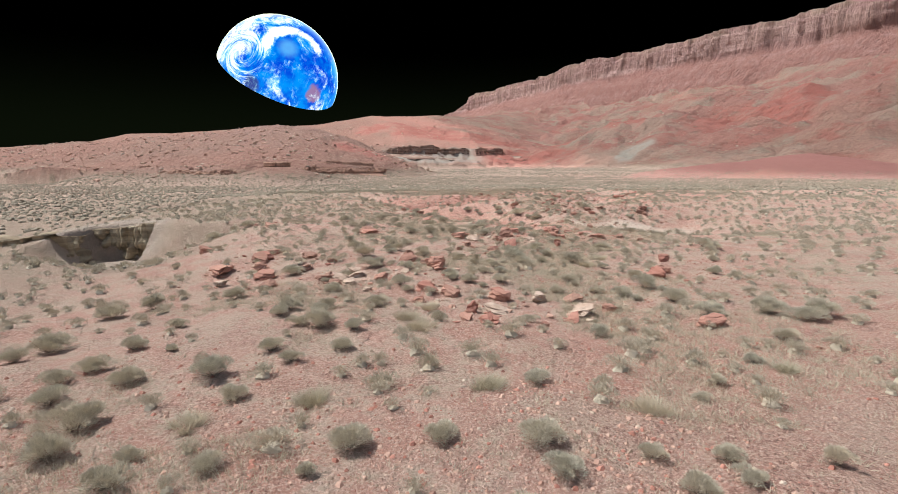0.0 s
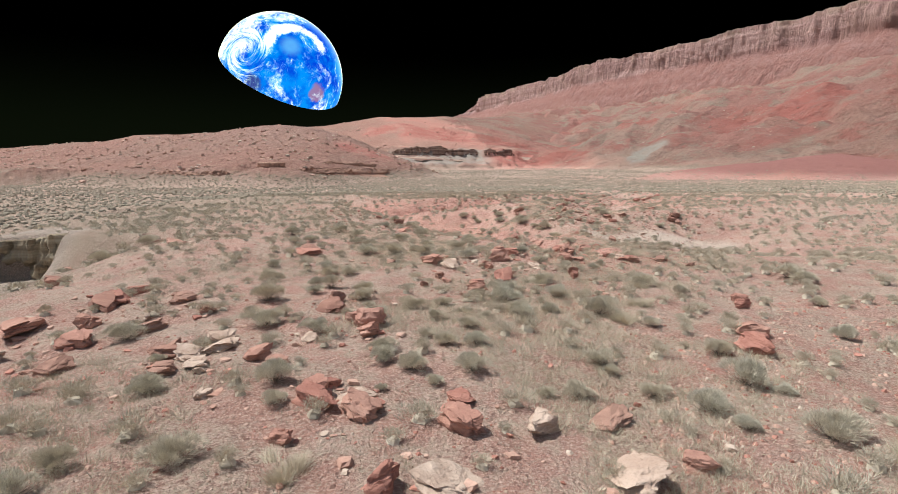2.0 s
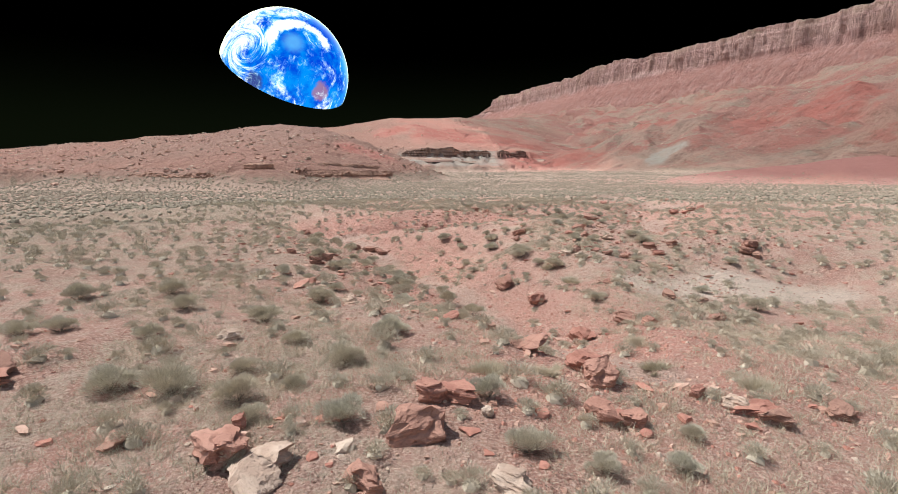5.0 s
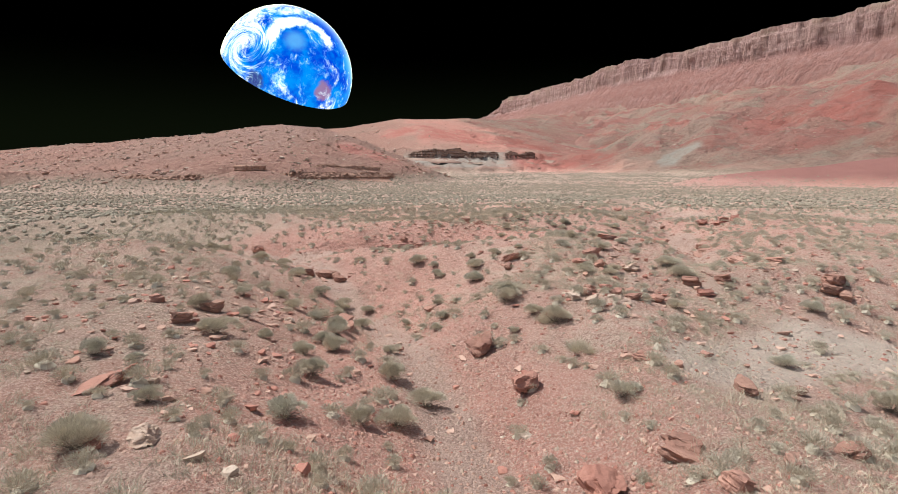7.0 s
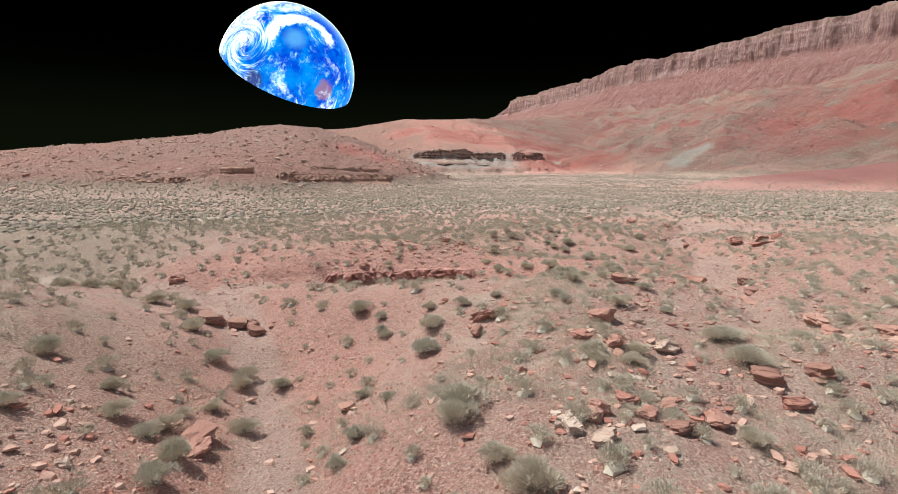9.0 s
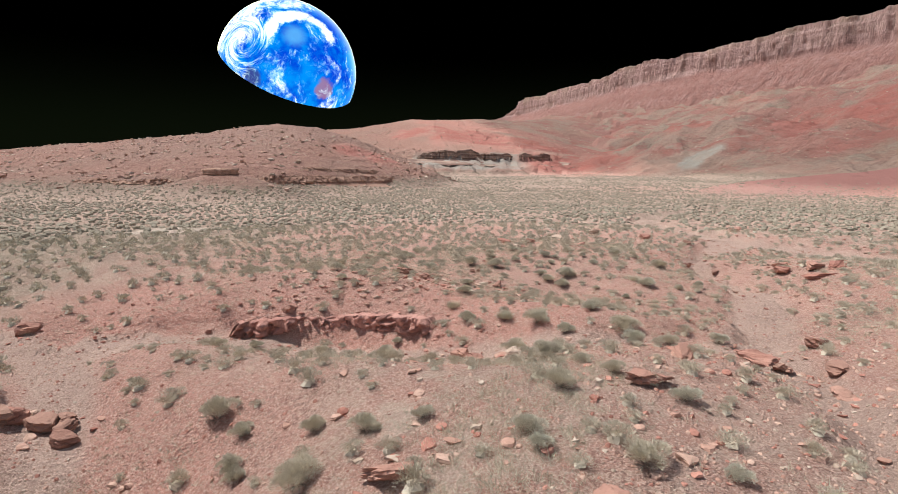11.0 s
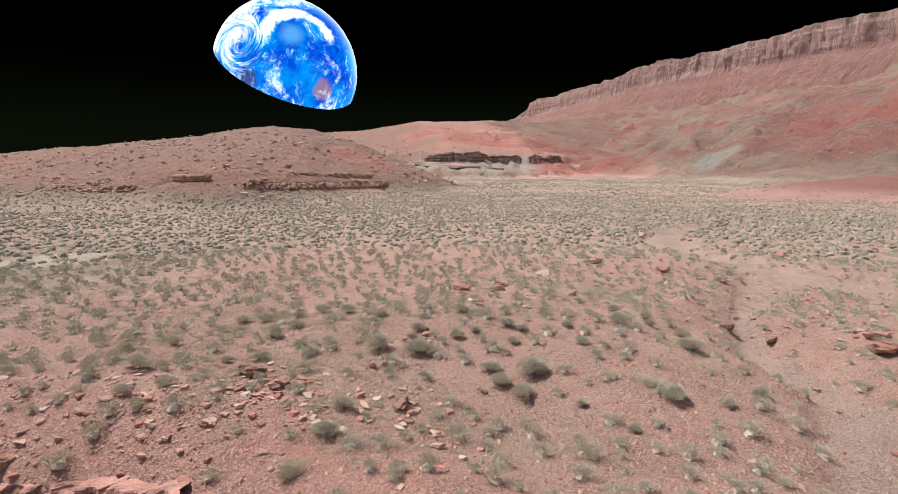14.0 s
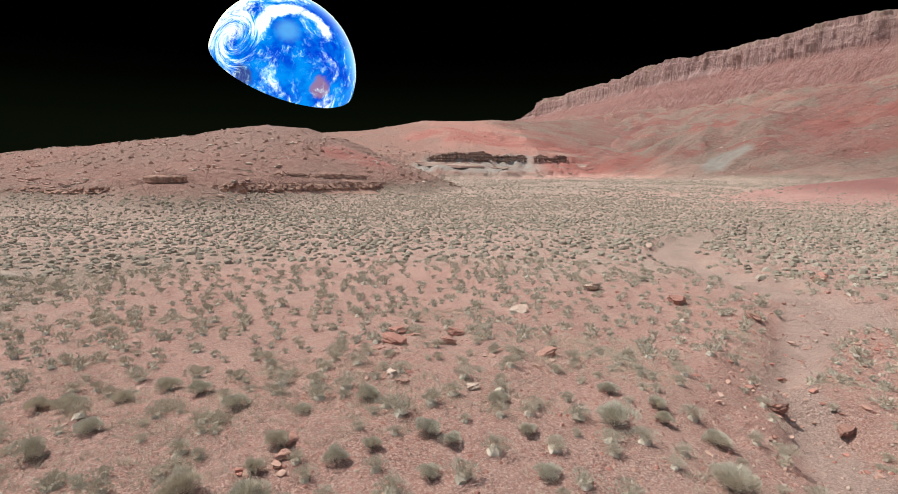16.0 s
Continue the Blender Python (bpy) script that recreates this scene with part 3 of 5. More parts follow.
def ledge(name, label, line, base, height, material, cap=None, out=2.0, step=0.7, foot=6.0, seed=0, rim=1.0, wave=1.0, wander=None, broken=0.42, flute=0.0, bedded=0.25, lean=0.0):
    """A broken bench of rock: a wall with an uneven rim over a foot that spreads, open behind where the hill takes over."""
    s, x, y, nx, ny = walk_line(line, step)
    bz = np.interp(s, np.linspace(0, s[-1], len(base)), base)
    taper = smooth(0, 0.06 * s[-1], s) * smooth(s[-1], 0.94 * s[-1], s)
    hz = height * taper * np.clip(1.0 + broken * fractal(s, s * 0, 11 * wave, 4, seed), 0.15, 1.4)
    u = np.concatenate([np.linspace(-0.6, 0, 5)[:-1], np.linspace(0, 1, 14), [1.02, 1.02]])
    S, U = np.meshgrid(s, u)
    bump = out * (0.8 * fractal(S, U * 2 * wave, 12 * wave, 3, seed + 1) + 0.8 * np.abs(fractal(S, U * 1.5 * wave, 3.5 * wave, 3, seed + 2)))
    layer = bedded * out * np.sign(np.sin(U * 17 + 2 * fractal(S, U, 20, 2, seed + 4)))
    cleft = flute * np.abs(fractal(S, U * 0.5, 1.6 * wave, 3, seed + 6)) + 0.5 * flute * np.sign(fractal(S, U * 2.0, 0.9 * wave, 2, seed + 8))
    push = foot * np.clip(-U, 0, None) * 2 + (bump + layer + cleft) * smooth(-0.1, 0.1, U) + (0.3 * out + lean) * np.clip(1 - U, 0, 1)
    push[-1] -= 9.0 * rim
    if wander:
        push = push + wobble(x, y, *wander)[None, :]
    Z = bz[None, :] + U * hz[None, :] + np.where(U < 0, U * 2.0, 0)
    me = grid_mesh(name, x[None, :] + push * nx[None, :], y[None, :] + push * ny[None, :], Z, False)
    me.materials.append(material)
    ob = new(name, me)
    tagged(ob, label, "rock ledge", kind="structure")
    return ob


great_cliff()
BROWN = "dark brown broken sandstone bench along the hillside"
ledge("bench_ledge", BROWN, [(-57, 203.6), (-48, 205.6), (-38, 207.8), (-26, 225.8), (-20, 242), (-14, 258), (-4, 300)], [0.7, 0.6, 0.45, 0.1, -0.5, -0.9, -1.3], 1.95, BROWN_LEDGE, seed=3, foot=4, out=0.6, step=0.15, wave=0.6, wander=(0.9, 13), rim=0.03, broken=0.2, flute=0.9, bedded=0.03, lean=1.2)
ledge("bench_ledge", BROWN, [(-92, 199.5), (-84, 197.5), (-76, 196.2), (-66, 197), (-56, 201), (-51, 204)], [0.7, 0.7, 0.6, 0.6, 0.5], 1.2, BROWN_LEDGE, seed=33, foot=4, out=0.5, step=0.15, wave=0.6, wander=(0.9, 13), rim=0.03, broken=0.75, flute=0.8, bedded=0.03, lean=1.0)
ledge("upper_bench_ledge", "thin upper bench of brown sandstone", [(-47, 211.5), (-41, 213.5), (-31.5, 229), (-19.5, 260), (-12.5, 290)], [3.8, 3.9, 3.5, 3.0, 2.4, 1.9], 1.1, BROWN_LEDGE, seed=13, foot=3, out=0.4, step=0.15, wave=0.5, wander=(0.9, 13), rim=0.03, broken=0.4, flute=0.6, bedded=0.03, lean=0.9)
ledge("badland_ledge", "banded brown ledge over a pale badland slope", [(-24, 607), (-6, 602), (14, 604), (30, 622), (44, 648), (52, 676), (70, 682), (100, 712), (130, 752), (153, 788)], [12.5, 12.5, 9.5, 10.5, 11.5], 8.8, CAP_LEDGE, seed=9, foot=20, step=0.7, out=2.0, wander=(6, 38), rim=0.4, broken=0.25, flute=1.6, bedded=0.2)
ledge("clay_bank", "cracked grey-green clay wall of the dry arroyo", [(-39.6, 49.2), (-36.8, 47.9), (-34.4, 47.5), (-32, 47.7), (-29.8, 47.3), (-28.4, 46.2), (-27.4, 44.6)], [-4.9, -4.9, -4.8, -4.6, -4.2], 3.5, CLAY_BANK, seed=17, foot=1.0, out=0.4, step=0.1, rim=0.35, wave=0.8, broken=0.10, flute=0.7, bedded=0.16)
ledge("clay_bank", "low grey-green clay block beside the dry arroyo", [(-62, 45.4), (-50, 43.8), (-44, 42.9), (-38, 42.2), (-36, 42.6), (-35.2, 44.8), (-35.4, 48.5)], [-4.6, -4.4, -4.2, -4.2, -4.6], 2.4, CLAY_BANK, seed=19, foot=0.8, out=0.45, step=0.1, rim=0.4, wave=0.6, broken=0.2, flute=0.5, bedded=0.12)

RED_BANK = "crumbling red clay bank of the dry wash, undercut"
ledge("cut_bank", RED_BANK, [(1.6, 73.7), (3.6, 73.8), (4.8, 74.2), (6.2, 74.6), (7.6, 74.6), (9, 73.9), (10.5, 73.0), (12.2, 72.0)], [-2.6, -2.5, -2.4, -2.35, -2.2, -2.1, -2.0], 0.8, CRUMBLED, seed=21, foot=0.2, out=0.25, step=0.05, rim=0.06, wave=0.4, broken=0.25, lean=-0.12, flute=0.3, bedded=0.05)
ledge("cut_bank", RED_BANK, [(18.6, 68.3), (19.6, 68.7), (20.6, 68.5), (22.2, 68.7), (23.6, 69.4)], [-2.1, -2.1, -2.1], 0.65, CRUMBLED, seed=25, foot=0.4, out=0.22, step=0.08, rim=0.06, wave=0.35, broken=0.75, flute=0.05, bedded=0.1)


def cap_rock():
    """The flat cap of the knoll: a low drum of blocks with a notched rim."""
    a = np.linspace(0, 2 * np.pi, 181)[:-1]
    up = np.array([-0.6, 0, 0.2, 0.55, 0.6, 1.1, 1.5, 1.55, 2.0, 2.1])
    Aa, U = np.meshgrid(a, up)
    cx, cy = np.cos(Aa), np.sin(Aa)
    r = 4.0 + 0.5 * fractal(cx * 9, cy * 9 + U, 3, 3, 61) + 0.5 * np.abs(fractal(cx * 9, cy * 9, 1.2, 2, 63)) + 0.25 * np.sign(np.sin(4.2 * U)) - 0.5 * (U < 0.3)
    r[-1] *= 0.02
    me = grid_mesh("knoll_cap", -46.2 + r * cx, 190 + 0.75 * r * cy, 3.1 + U * (0.85 + 0.12 * fractal(cx * 5, cy * 5, 2, 2, 65)), True)
    me.materials.append(BROWN_LEDGE)
    tagged(new("knoll_cap", me), "flat brown sandstone cap on the knoll", "rock ledge", kind="structure")


cap_rock()

# ---- sky over the mesa: the black distance and the risen planet ----


def night_backdrop():
    a = np.radians(np.linspace(-66, 66, 60))
    A2, Z = np.meshgrid(a, np.array([-300.0, 0, 300, 700, 1200, 2100]))
    me = grid_mesh("backdrop", 4600 * np.sin(A2), 4600 * np.cos(A2), Z, False)
    m = Nodes("black_sky")
    z = m.node("SeparateXYZ", {0: m.where()}).outputs[2]
    m.put(m.bsdf.inputs["Emission Color"], m.mix(m.band(z, 150, 900), (0.0032, 0.0048, 0.0021), (0.0, 0.0, 0.0)))
    m.bsdf.inputs["Emission Strength"].default_value = 1.0
    m.bsdf.inputs["Specular IOR Level"].default_value = 0.0
    me.materials.append(m.finish((0.0, 0.0, 0.0), 1.0))
    tagged(new("backdrop", me), "black empty sky behind the mesa", "sky", kind="structure")


def glowing(m, colour, share):
    """A glow that lets the light behind and the sun's rays pass."""
    glow = m.node("Emission", {"Color": colour, "Strength": share}).outputs[0]
    both = m.node("AddShader", {0: glow, 1: m.node("BsdfTransparent").outputs[0]}).outputs[0]
    m.put(m.tree.nodes["Material Output"].inputs["Surface"], both)
    return m.mat


def swirl(m):
    """How thick the clouds lie: streaks and whorls, one great cyclone and the white arc that leaves it."""
    at = m.node("TexCoord").outputs["Object"]
    eye = (-0.56, 0.34, 0.75)
    off = m.node("VectorMath", {0: at, 1: eye}, operation="DISTANCE").outputs["Value"]
    spun = m.node("VectorRotate", {"Vector": at, "Center": eye, "Angle": m.band(off, 0.02, 0.42, 4.6, 0.0)}, rotation_type="Z_AXIS").outputs[0]
    warp = m.node("TexNoise", {"Vector": spun, "Scale": 2.3, "Detail": 4.0}).outputs["Color"]
    bent = m.node("VectorMath", {0: spun, 1: m.node("VectorMath", {0: warp, "Scale": 0.7}, operation="SCALE").outputs[0]}, operation="ADD").outputs[0]
    cloud = m.noise(2.6, 8, 0.6, bent)
    wisps = m.noise(1.0, 9, 0.75, m.node("Mapping", {"Vector": bent, "Scale": (11.0, 5.5, 8.0), "Rotation": (0.0, 0.0, -0.6)}).outputs[0])
    part_of = m.node("SeparateXYZ", {0: at})
    x, y = part_of.outputs[0], part_of.outputs[1]
    cover = m.math("ADD", m.math("MULTIPLY", cloud, 0.55), m.math("MULTIPLY", wisps, 0.48))
    # the north-west lies under cloud, an arc of it runs over the top
    cover = m.math("ADD", cover, m.math("MULTIPLY", m.band(m.math("SUBTRACT", y, x), 0.35, 1.25), 0.11))
    ring = m.node("VectorMath", {0: at, 1: (0.22, 0.33, 0.9)}, operation="DISTANCE").outputs["Value"]
    arc = m.math("MULTIPLY", m.band(m.math("ABSOLUTE", m.math("SUBTRACT", ring, 0.47)), 0.02, 0.12, 0.16, 0.0), m.band(y, 0.28, 0.5))
    hole = m.band(m.node("VectorMath", {0: at, 1: (0.12, 0.46, 0.88)}, operation="DISTANCE").outputs["Value"], 0.14, 0.24, 0.14, 0.0)
    return m.math("SUBTRACT", m.math("ADD", cover, arc), hole)


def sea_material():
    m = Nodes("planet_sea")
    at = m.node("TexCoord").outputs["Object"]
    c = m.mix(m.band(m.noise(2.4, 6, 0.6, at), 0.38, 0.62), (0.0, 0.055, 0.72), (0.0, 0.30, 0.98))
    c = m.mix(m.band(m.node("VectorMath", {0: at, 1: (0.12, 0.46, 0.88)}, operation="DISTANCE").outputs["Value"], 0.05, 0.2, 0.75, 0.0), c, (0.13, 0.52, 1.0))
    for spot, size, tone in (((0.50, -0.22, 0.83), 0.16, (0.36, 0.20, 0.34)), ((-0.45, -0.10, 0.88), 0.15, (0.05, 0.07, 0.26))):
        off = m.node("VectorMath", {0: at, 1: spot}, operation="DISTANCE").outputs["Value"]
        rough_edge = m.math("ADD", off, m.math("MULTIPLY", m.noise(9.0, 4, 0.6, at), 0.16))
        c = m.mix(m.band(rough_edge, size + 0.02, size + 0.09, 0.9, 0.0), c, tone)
    # the sea's daylight is emission, the sun lamp does not light it
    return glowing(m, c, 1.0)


def cloud_material():
    m = Nodes("planet_cloud")
    cover = swirl(m)
    at = m.node("TexCoord").outputs["Object"]
    z = m.node("SeparateXYZ", {0: at}).outputs[2]
    y = m.node("SeparateXYZ", {0: at}).outputs[1]
    # hazy brightness of the limb put into the glow, stronger towards the lit top
    limb_glow = m.math("MULTIPLY", m.band(z, 0.62, 0.12), m.band(y, -0.35, 0.1, 0.25, 0.8))
    thick = m.math("MAXIMUM", m.band(cover, 0.50, 0.655), limb_glow)
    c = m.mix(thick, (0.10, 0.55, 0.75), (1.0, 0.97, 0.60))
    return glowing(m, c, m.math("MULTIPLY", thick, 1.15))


def clear_material():
    m = Nodes("planet_far_side")
    m.put(m.tree.nodes["Material Output"].inputs["Surface"], m.node("BsdfTransparent").outputs[0])
    return m.mat


PLANET_AT, PLANET_SIZE = Vector((-88.2, 400.6, 63.8)), 41.5


def planet():
    """A gibbous planet: the day side of a ball, its sunlight put in as glow, closed where its night begins, in a thin
    shell of cloud.
    """
    toward = (Vector((8, 30, 5)) - PLANET_AT).normalized()
    right = Vector((0, 0, 1)).cross(toward).normalized()
    up = toward.cross(right)
    # the glowing cap is cut as if lit from above and a little from the right, seen from the flat; in its own axes x is
    # right, y up, z near
    light = Vector((0.33, 0.88, 0.36)).normalized()
    rest = light.to_track_quat("Z", "Y").to_matrix()
    th, ph = np.meshgrid(np.radians(np.concatenate([np.linspace(0.01, 90, 60), [89.0, 60.0, 0.02]])), np.linspace(0, 2 * np.pi, 129)[:-1], indexing="ij")
    z = np.cos(th)
    z[-3:] = -0.01
    pts = np.stack([np.sin(th) * np.cos(ph), np.sin(th) * np.sin(ph), z], -1) @ np.array(rest).T
    ob = new("planet", None)
    ob.matrix_world = Matrix.Translation(PLANET_AT) @ Matrix((right, up, toward)).transposed().to_4x4() @ Matrix.Scale(PLANET_SIZE, 4)
    tagged(ob, "blue planet, its half-lit face made to glow, with white clouds in the black sky", "planet")
    clear = clear_material()
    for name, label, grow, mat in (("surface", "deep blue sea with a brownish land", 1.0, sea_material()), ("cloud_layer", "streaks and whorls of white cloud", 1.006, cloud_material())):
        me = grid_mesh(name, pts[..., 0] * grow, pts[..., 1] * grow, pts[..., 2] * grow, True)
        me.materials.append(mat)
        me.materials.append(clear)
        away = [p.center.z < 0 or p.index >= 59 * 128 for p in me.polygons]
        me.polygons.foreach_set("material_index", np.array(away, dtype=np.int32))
        part_ob = new(name, me)
        part_ob.parent = ob
        tagged(part_ob, label)


night_backdrop()
planet()

# ---- plants ----
LOOSE = np.random.RandomState(11)


def joined(name, blocks, material, smooth_shade=False):
    """One mesh from many (verts, triangles) blocks."""
    verts, faces, n = [], [], 0
    for v, f in blocks:
        verts.append(v), faces.append(f + n)
        n += len(v)
    me = array_mesh(name, np.concatenate(verts), np.concatenate(faces), smooth_shade)
    me.materials.append(material)
    return me


def blades(rs, count, roots, ways, length, width, droop=0.0, bent=True):
    """Thin pointed leaves: two triangles, bent in the middle, or only one."""
    ways = ways / np.linalg.norm(ways, axis=1, keepdims=True)
    side = np.cross(ways, rs.normal(size=(count, 3)))
    side /= np.linalg.norm(side, axis=1, keepdims=True) + 1e-9
    ln = (length * rs.uniform(0.6, 1.3, count))[:, None]
    w = (width * rs.uniform(0.7, 1.3, count))[:, None]
    mid = roots + ways * ln * 0.5
    tip = roots + ways * ln + np.array([0, 0, -1.0]) * droop * ln
    if not bent:
        v = np.stack([roots + side * w, roots - side * w, tip], 1).reshape(-1, 3)
        return v, np.arange(count * 3).reshape(-1, 3)
    v = np.stack([roots - 0.3 * side * w, mid + side * w, mid - side * w, tip], 1).reshape(-1, 3)
    k = np.arange(count)[:, None] * 4
    f = np.stack([k + np.array([[0, 1, 2]]), k + np.array([[1, 3, 2]])], 1).reshape(-1, 3)
    return v, f


def dome(rs, count, squash):
    w = rs.normal(size=(count, 3))
    w[:, 2] = np.abs(w[:, 2]) * squash
    return w / np.linalg.norm(w, axis=1, keepdims=True)


def shrub_block(seed, count, leaf, width=0.11):
    """Leaves of a low rounded desert shrub one metre across, in uneven lobes."""
    rs = np.random.RandomState(seed)
    lobes = rs.randint(9, 14)
    turn = np.arange(lobes) * 2.4 + rs.uniform(0, 1, lobes)
    off = rs.uniform(0.05, 0.34, lobes)
    off[:2] = 0.05
    centre = np.stack([off * np.cos(turn), off * np.sin(turn), 0.12 + 0.22 * rs.rand(lobes) * (1 - off)], 1)
    size = rs.uniform(0.13, 0.24, lobes)
    which = rs.randint(0, lobes, count)
    way = dome(rs, count, 1.1)
    roots = centre[which] + way * (size[which] * rs.uniform(0.45, 1.0, count) ** 0.7)[:, None]
    roots[:, 2] = np.clip(roots[:, 2], 0.01, None)
    out = way + np.array([0, 0, 0.5]) + 0.38 * rs.normal(size=(count, 3)) + 1.1 * roots
    return blades(rs, count, roots, out, leaf, leaf * width, bent=False)


def mound_block(seed, count, leaf, width, rings=3, turns=7, core=0.86):
    """A far shrub one metre across: a ragged mound with leaves standing out of it."""
    rs = np.random.RandomState(seed)
    rows = []
    for k in range(rings):
        up = k / rings * 1.35
        a = np.arange(turns) * 2 * np.pi / turns + rs.uniform(-0.3, 0.3, turns)
        r = 0.46 * core * math.cos(up) * rs.uniform(0.68, 1.2, turns)
        rows.append(np.stack([r * np.cos(a), r * np.sin(a), 0.50 * core * math.sin(up) * rs.uniform(0.75, 1.25, turns)], 1))
    v = np.concatenate(rows + [np.array([[0.04, 0.0, 0.47 * core]])])
    f = []
    for k in range(rings - 1):
        for j in range(turns):
            p, q = k * turns + j, k * turns + (j + 1) % turns
            f += [[p, q, p + turns], [q, q + turns, p + turns]]
    f += [[(rings - 1) * turns + j, (rings - 1) * turns + (j + 1) % turns, rings * turns] for j in range(turns)]
    if not count:
        return v, np.array(f)
    way = dome(rs, count, 0.9)
    roots = way * np.array([0.40, 0.40, 0.40]) * core * rs.uniform(0.75, 1.05, (count, 1))
    lv, lf = blades(rs, count, roots, way + 0.5 * rs.normal(size=(count, 3)) + np.array([0, 0, 0.5]), leaf, leaf * width, bent=False)
    return np.concatenate([v, lv]), np.concatenate([np.array(f), lf + len(v)])


def stem_block(seed, count=22, height=0.42):
    """Bare twigs from the root crown: thin three-sided stems."""
    rs = np.random.RandomState(seed + 500)
    verts, faces = [], []
    for k in range(count):
        w = dome(rs, 1, 1.0)[0]
        w[2] = max(w[2], 0.25)
        tip = w * rs.uniform(0.3, 0.52)
        tip[2] *= height * 1.9
        bend = tip * 0.5 + rs.normal(size=3) * 0.03
        for q, r in ((np.zeros(3), 0.010), (bend, 0.007), (tip, 0.002)):
            for m in range(3):
                verts.append(q + r * np.array([math.cos(2.1 * m), math.sin(2.1 * m), 0]))
        b = k * 9
        for lv in (0, 3):
            for m in range(3):
                i, j = b + lv + m, b + lv + (m + 1) % 3
                faces += [[i, j, i + 3], [j, j + 3, i + 3]]
    return np.array(verts), np.array(faces)


def grass_block(seed, count, leaf=0.42, width=0.006):
    rs = np.random.RandomState(seed + 900)
    clumps = rs.normal(size=(7, 2)) * 0.17
    roots = np.concatenate([clumps[rs.randint(0, 7, count)] + rs.normal(size=(count, 2)) * 0.07, np.zeros((count, 1))], 1)
    out = np.concatenate([roots[:, :2] * 1.2 + rs.normal(size=(count, 2)) * 0.30, rs.uniform(0.5, 1.1, (count, 1))], 1)
    return blades(rs, count, roots, out, leaf, width, 0.15, bent=False)


def plant(name, label, category, group, leaf_me, stem_me):
    ob = new(name, None)
    tagged(ob, label, category, group)
    for part_name, me in (("foliage", leaf_me), ("woody_base", stem_me)):
        if me:
            new(part_name, me).parent = ob
    return ob


SHRUB_LABELS = ("rounded grey-green desert shrub on red sand", "low sage-grey shrub with bare twigs", "dense olive-grey saltbush clump on sandy soil")
SHRUBS = [plant("shrub", SHRUB_LABELS[k % 3], "shrub", "shrubs of the flat", joined("shrub_leaves", [shrub_block(k, 7500, 0.075, 0.052)], SAGE), joined("shrub_stems", [stem_block(k, 46)], TWIG)) for k in range(6)]
TUFTS = [plant("grass_tuft", "dry yellow-green bunch of desert grass", "grass", "grass tufts", joined("tuft_blades", [grass_block(k, 1500, 0.42, 0.0045)], STRAW), None) for k in range(3)]
USED = set()


def set_plant(kind, x, y, wide, tall=1.0):
    src = kind[LOOSE.randint(len(kind))]
    m = Matrix.LocRotScale((x, y, float(ground(x, y)) - 0.03 * wide), Euler((0, 0, LOOSE.uniform(0, 6.28))), (wide, wide * LOOSE.uniform(0.85, 1.15), wide * tall))
    if src.name not in USED:
        USED.add(src.name)
        src.matrix_world = m
        return src
    made = copy_thing(src, m)
    made.scale = m.to_scale()
    return made


# ---- stones ----


def boulder_points(seed, flat, layered, cuts, grid):
    """Points of a cube net pulled into a weathered block: sheared, cut by planes, bedded and chipped."""
    rs = np.random.RandomState(seed)
    bm = bmesh.new()
    bmesh.ops.create_cube(bm, size=1.0)
    bmesh.ops.subdivide_edges(bm, edges=bm.edges[:], cuts=grid, use_grid_fill=True)
    co = np.array([v.co[:] for v in bm.verts])
    co = co * (1 - 0.22 * (np.linalg.norm(co, axis=1, keepdims=True) - 0.5))
    co = co @ (np.eye(3) + rs.normal(size=(3, 3)) * np.array([[0.1, 0.28, 0.22], [0.28, 0.1, 0.22], [0.05, 0.05, 0.05]]))
    for k in range(cuts):
        n = rs.normal(size=3) * np.array([1, 1, 0.55])
        n /= np.linalg.norm(n)
        over = np.clip(co @ n - rs.uniform(0.30, 0.50), 0, None)
        co = co - over[:, None] * n * 0.99
    # undercut below, and parted along a few joints
    co[:, :2] *= (1 - 0.30 * np.clip(-2.2 * co[:, 2] - 0.1, 0, 1) * rs.uniform(0.3, 1.0))[:, None]
    for k in range(2):
        n = rs.normal(size=3) * np.array([0.6, 0.6, 1.0])
        n /= np.linalg.norm(n)
        away = co @ n - rs.uniform(-0.2, 0.2)
        co *= (1 - 0.13 * np.exp(-((away / 0.045) ** 2)))[:, None]
    u, v, w = co[:, 0] * 5 + seed, co[:, 1] * 5, co[:, 2] * 5
    bed = np.sign(np.sin(co[:, 2] * 15 + 1.5 * fractal(u, v, 3.0, 2, seed % 31)))
    co[:, :2] *= 1 + 0.055 * layered * bed[:, None]
    co += 0.075 * np.stack([fractal(u + w, v, 1.3, 3, seed % 23), fractal(u, v + w, 1.3, 3, seed % 29 + 3), 0.6 * fractal(u - w, v + w, 1.3, 3, seed % 17 + 5)], 1)
    co[:, 2] *= flat
    return bm, co


def boulder_mesh(seed, material, flat=0.6, layered=0.5, cuts=9, grid=11):
    bm, co = boulder_points(seed, flat, layered, cuts, grid)
    for v, c in zip(bm.verts, co):
        v.co = c
    me = bpy.data.meshes.new("boulder")
    bm.to_mesh(me)
    bm.free()
    me.materials.append(material)
    return me


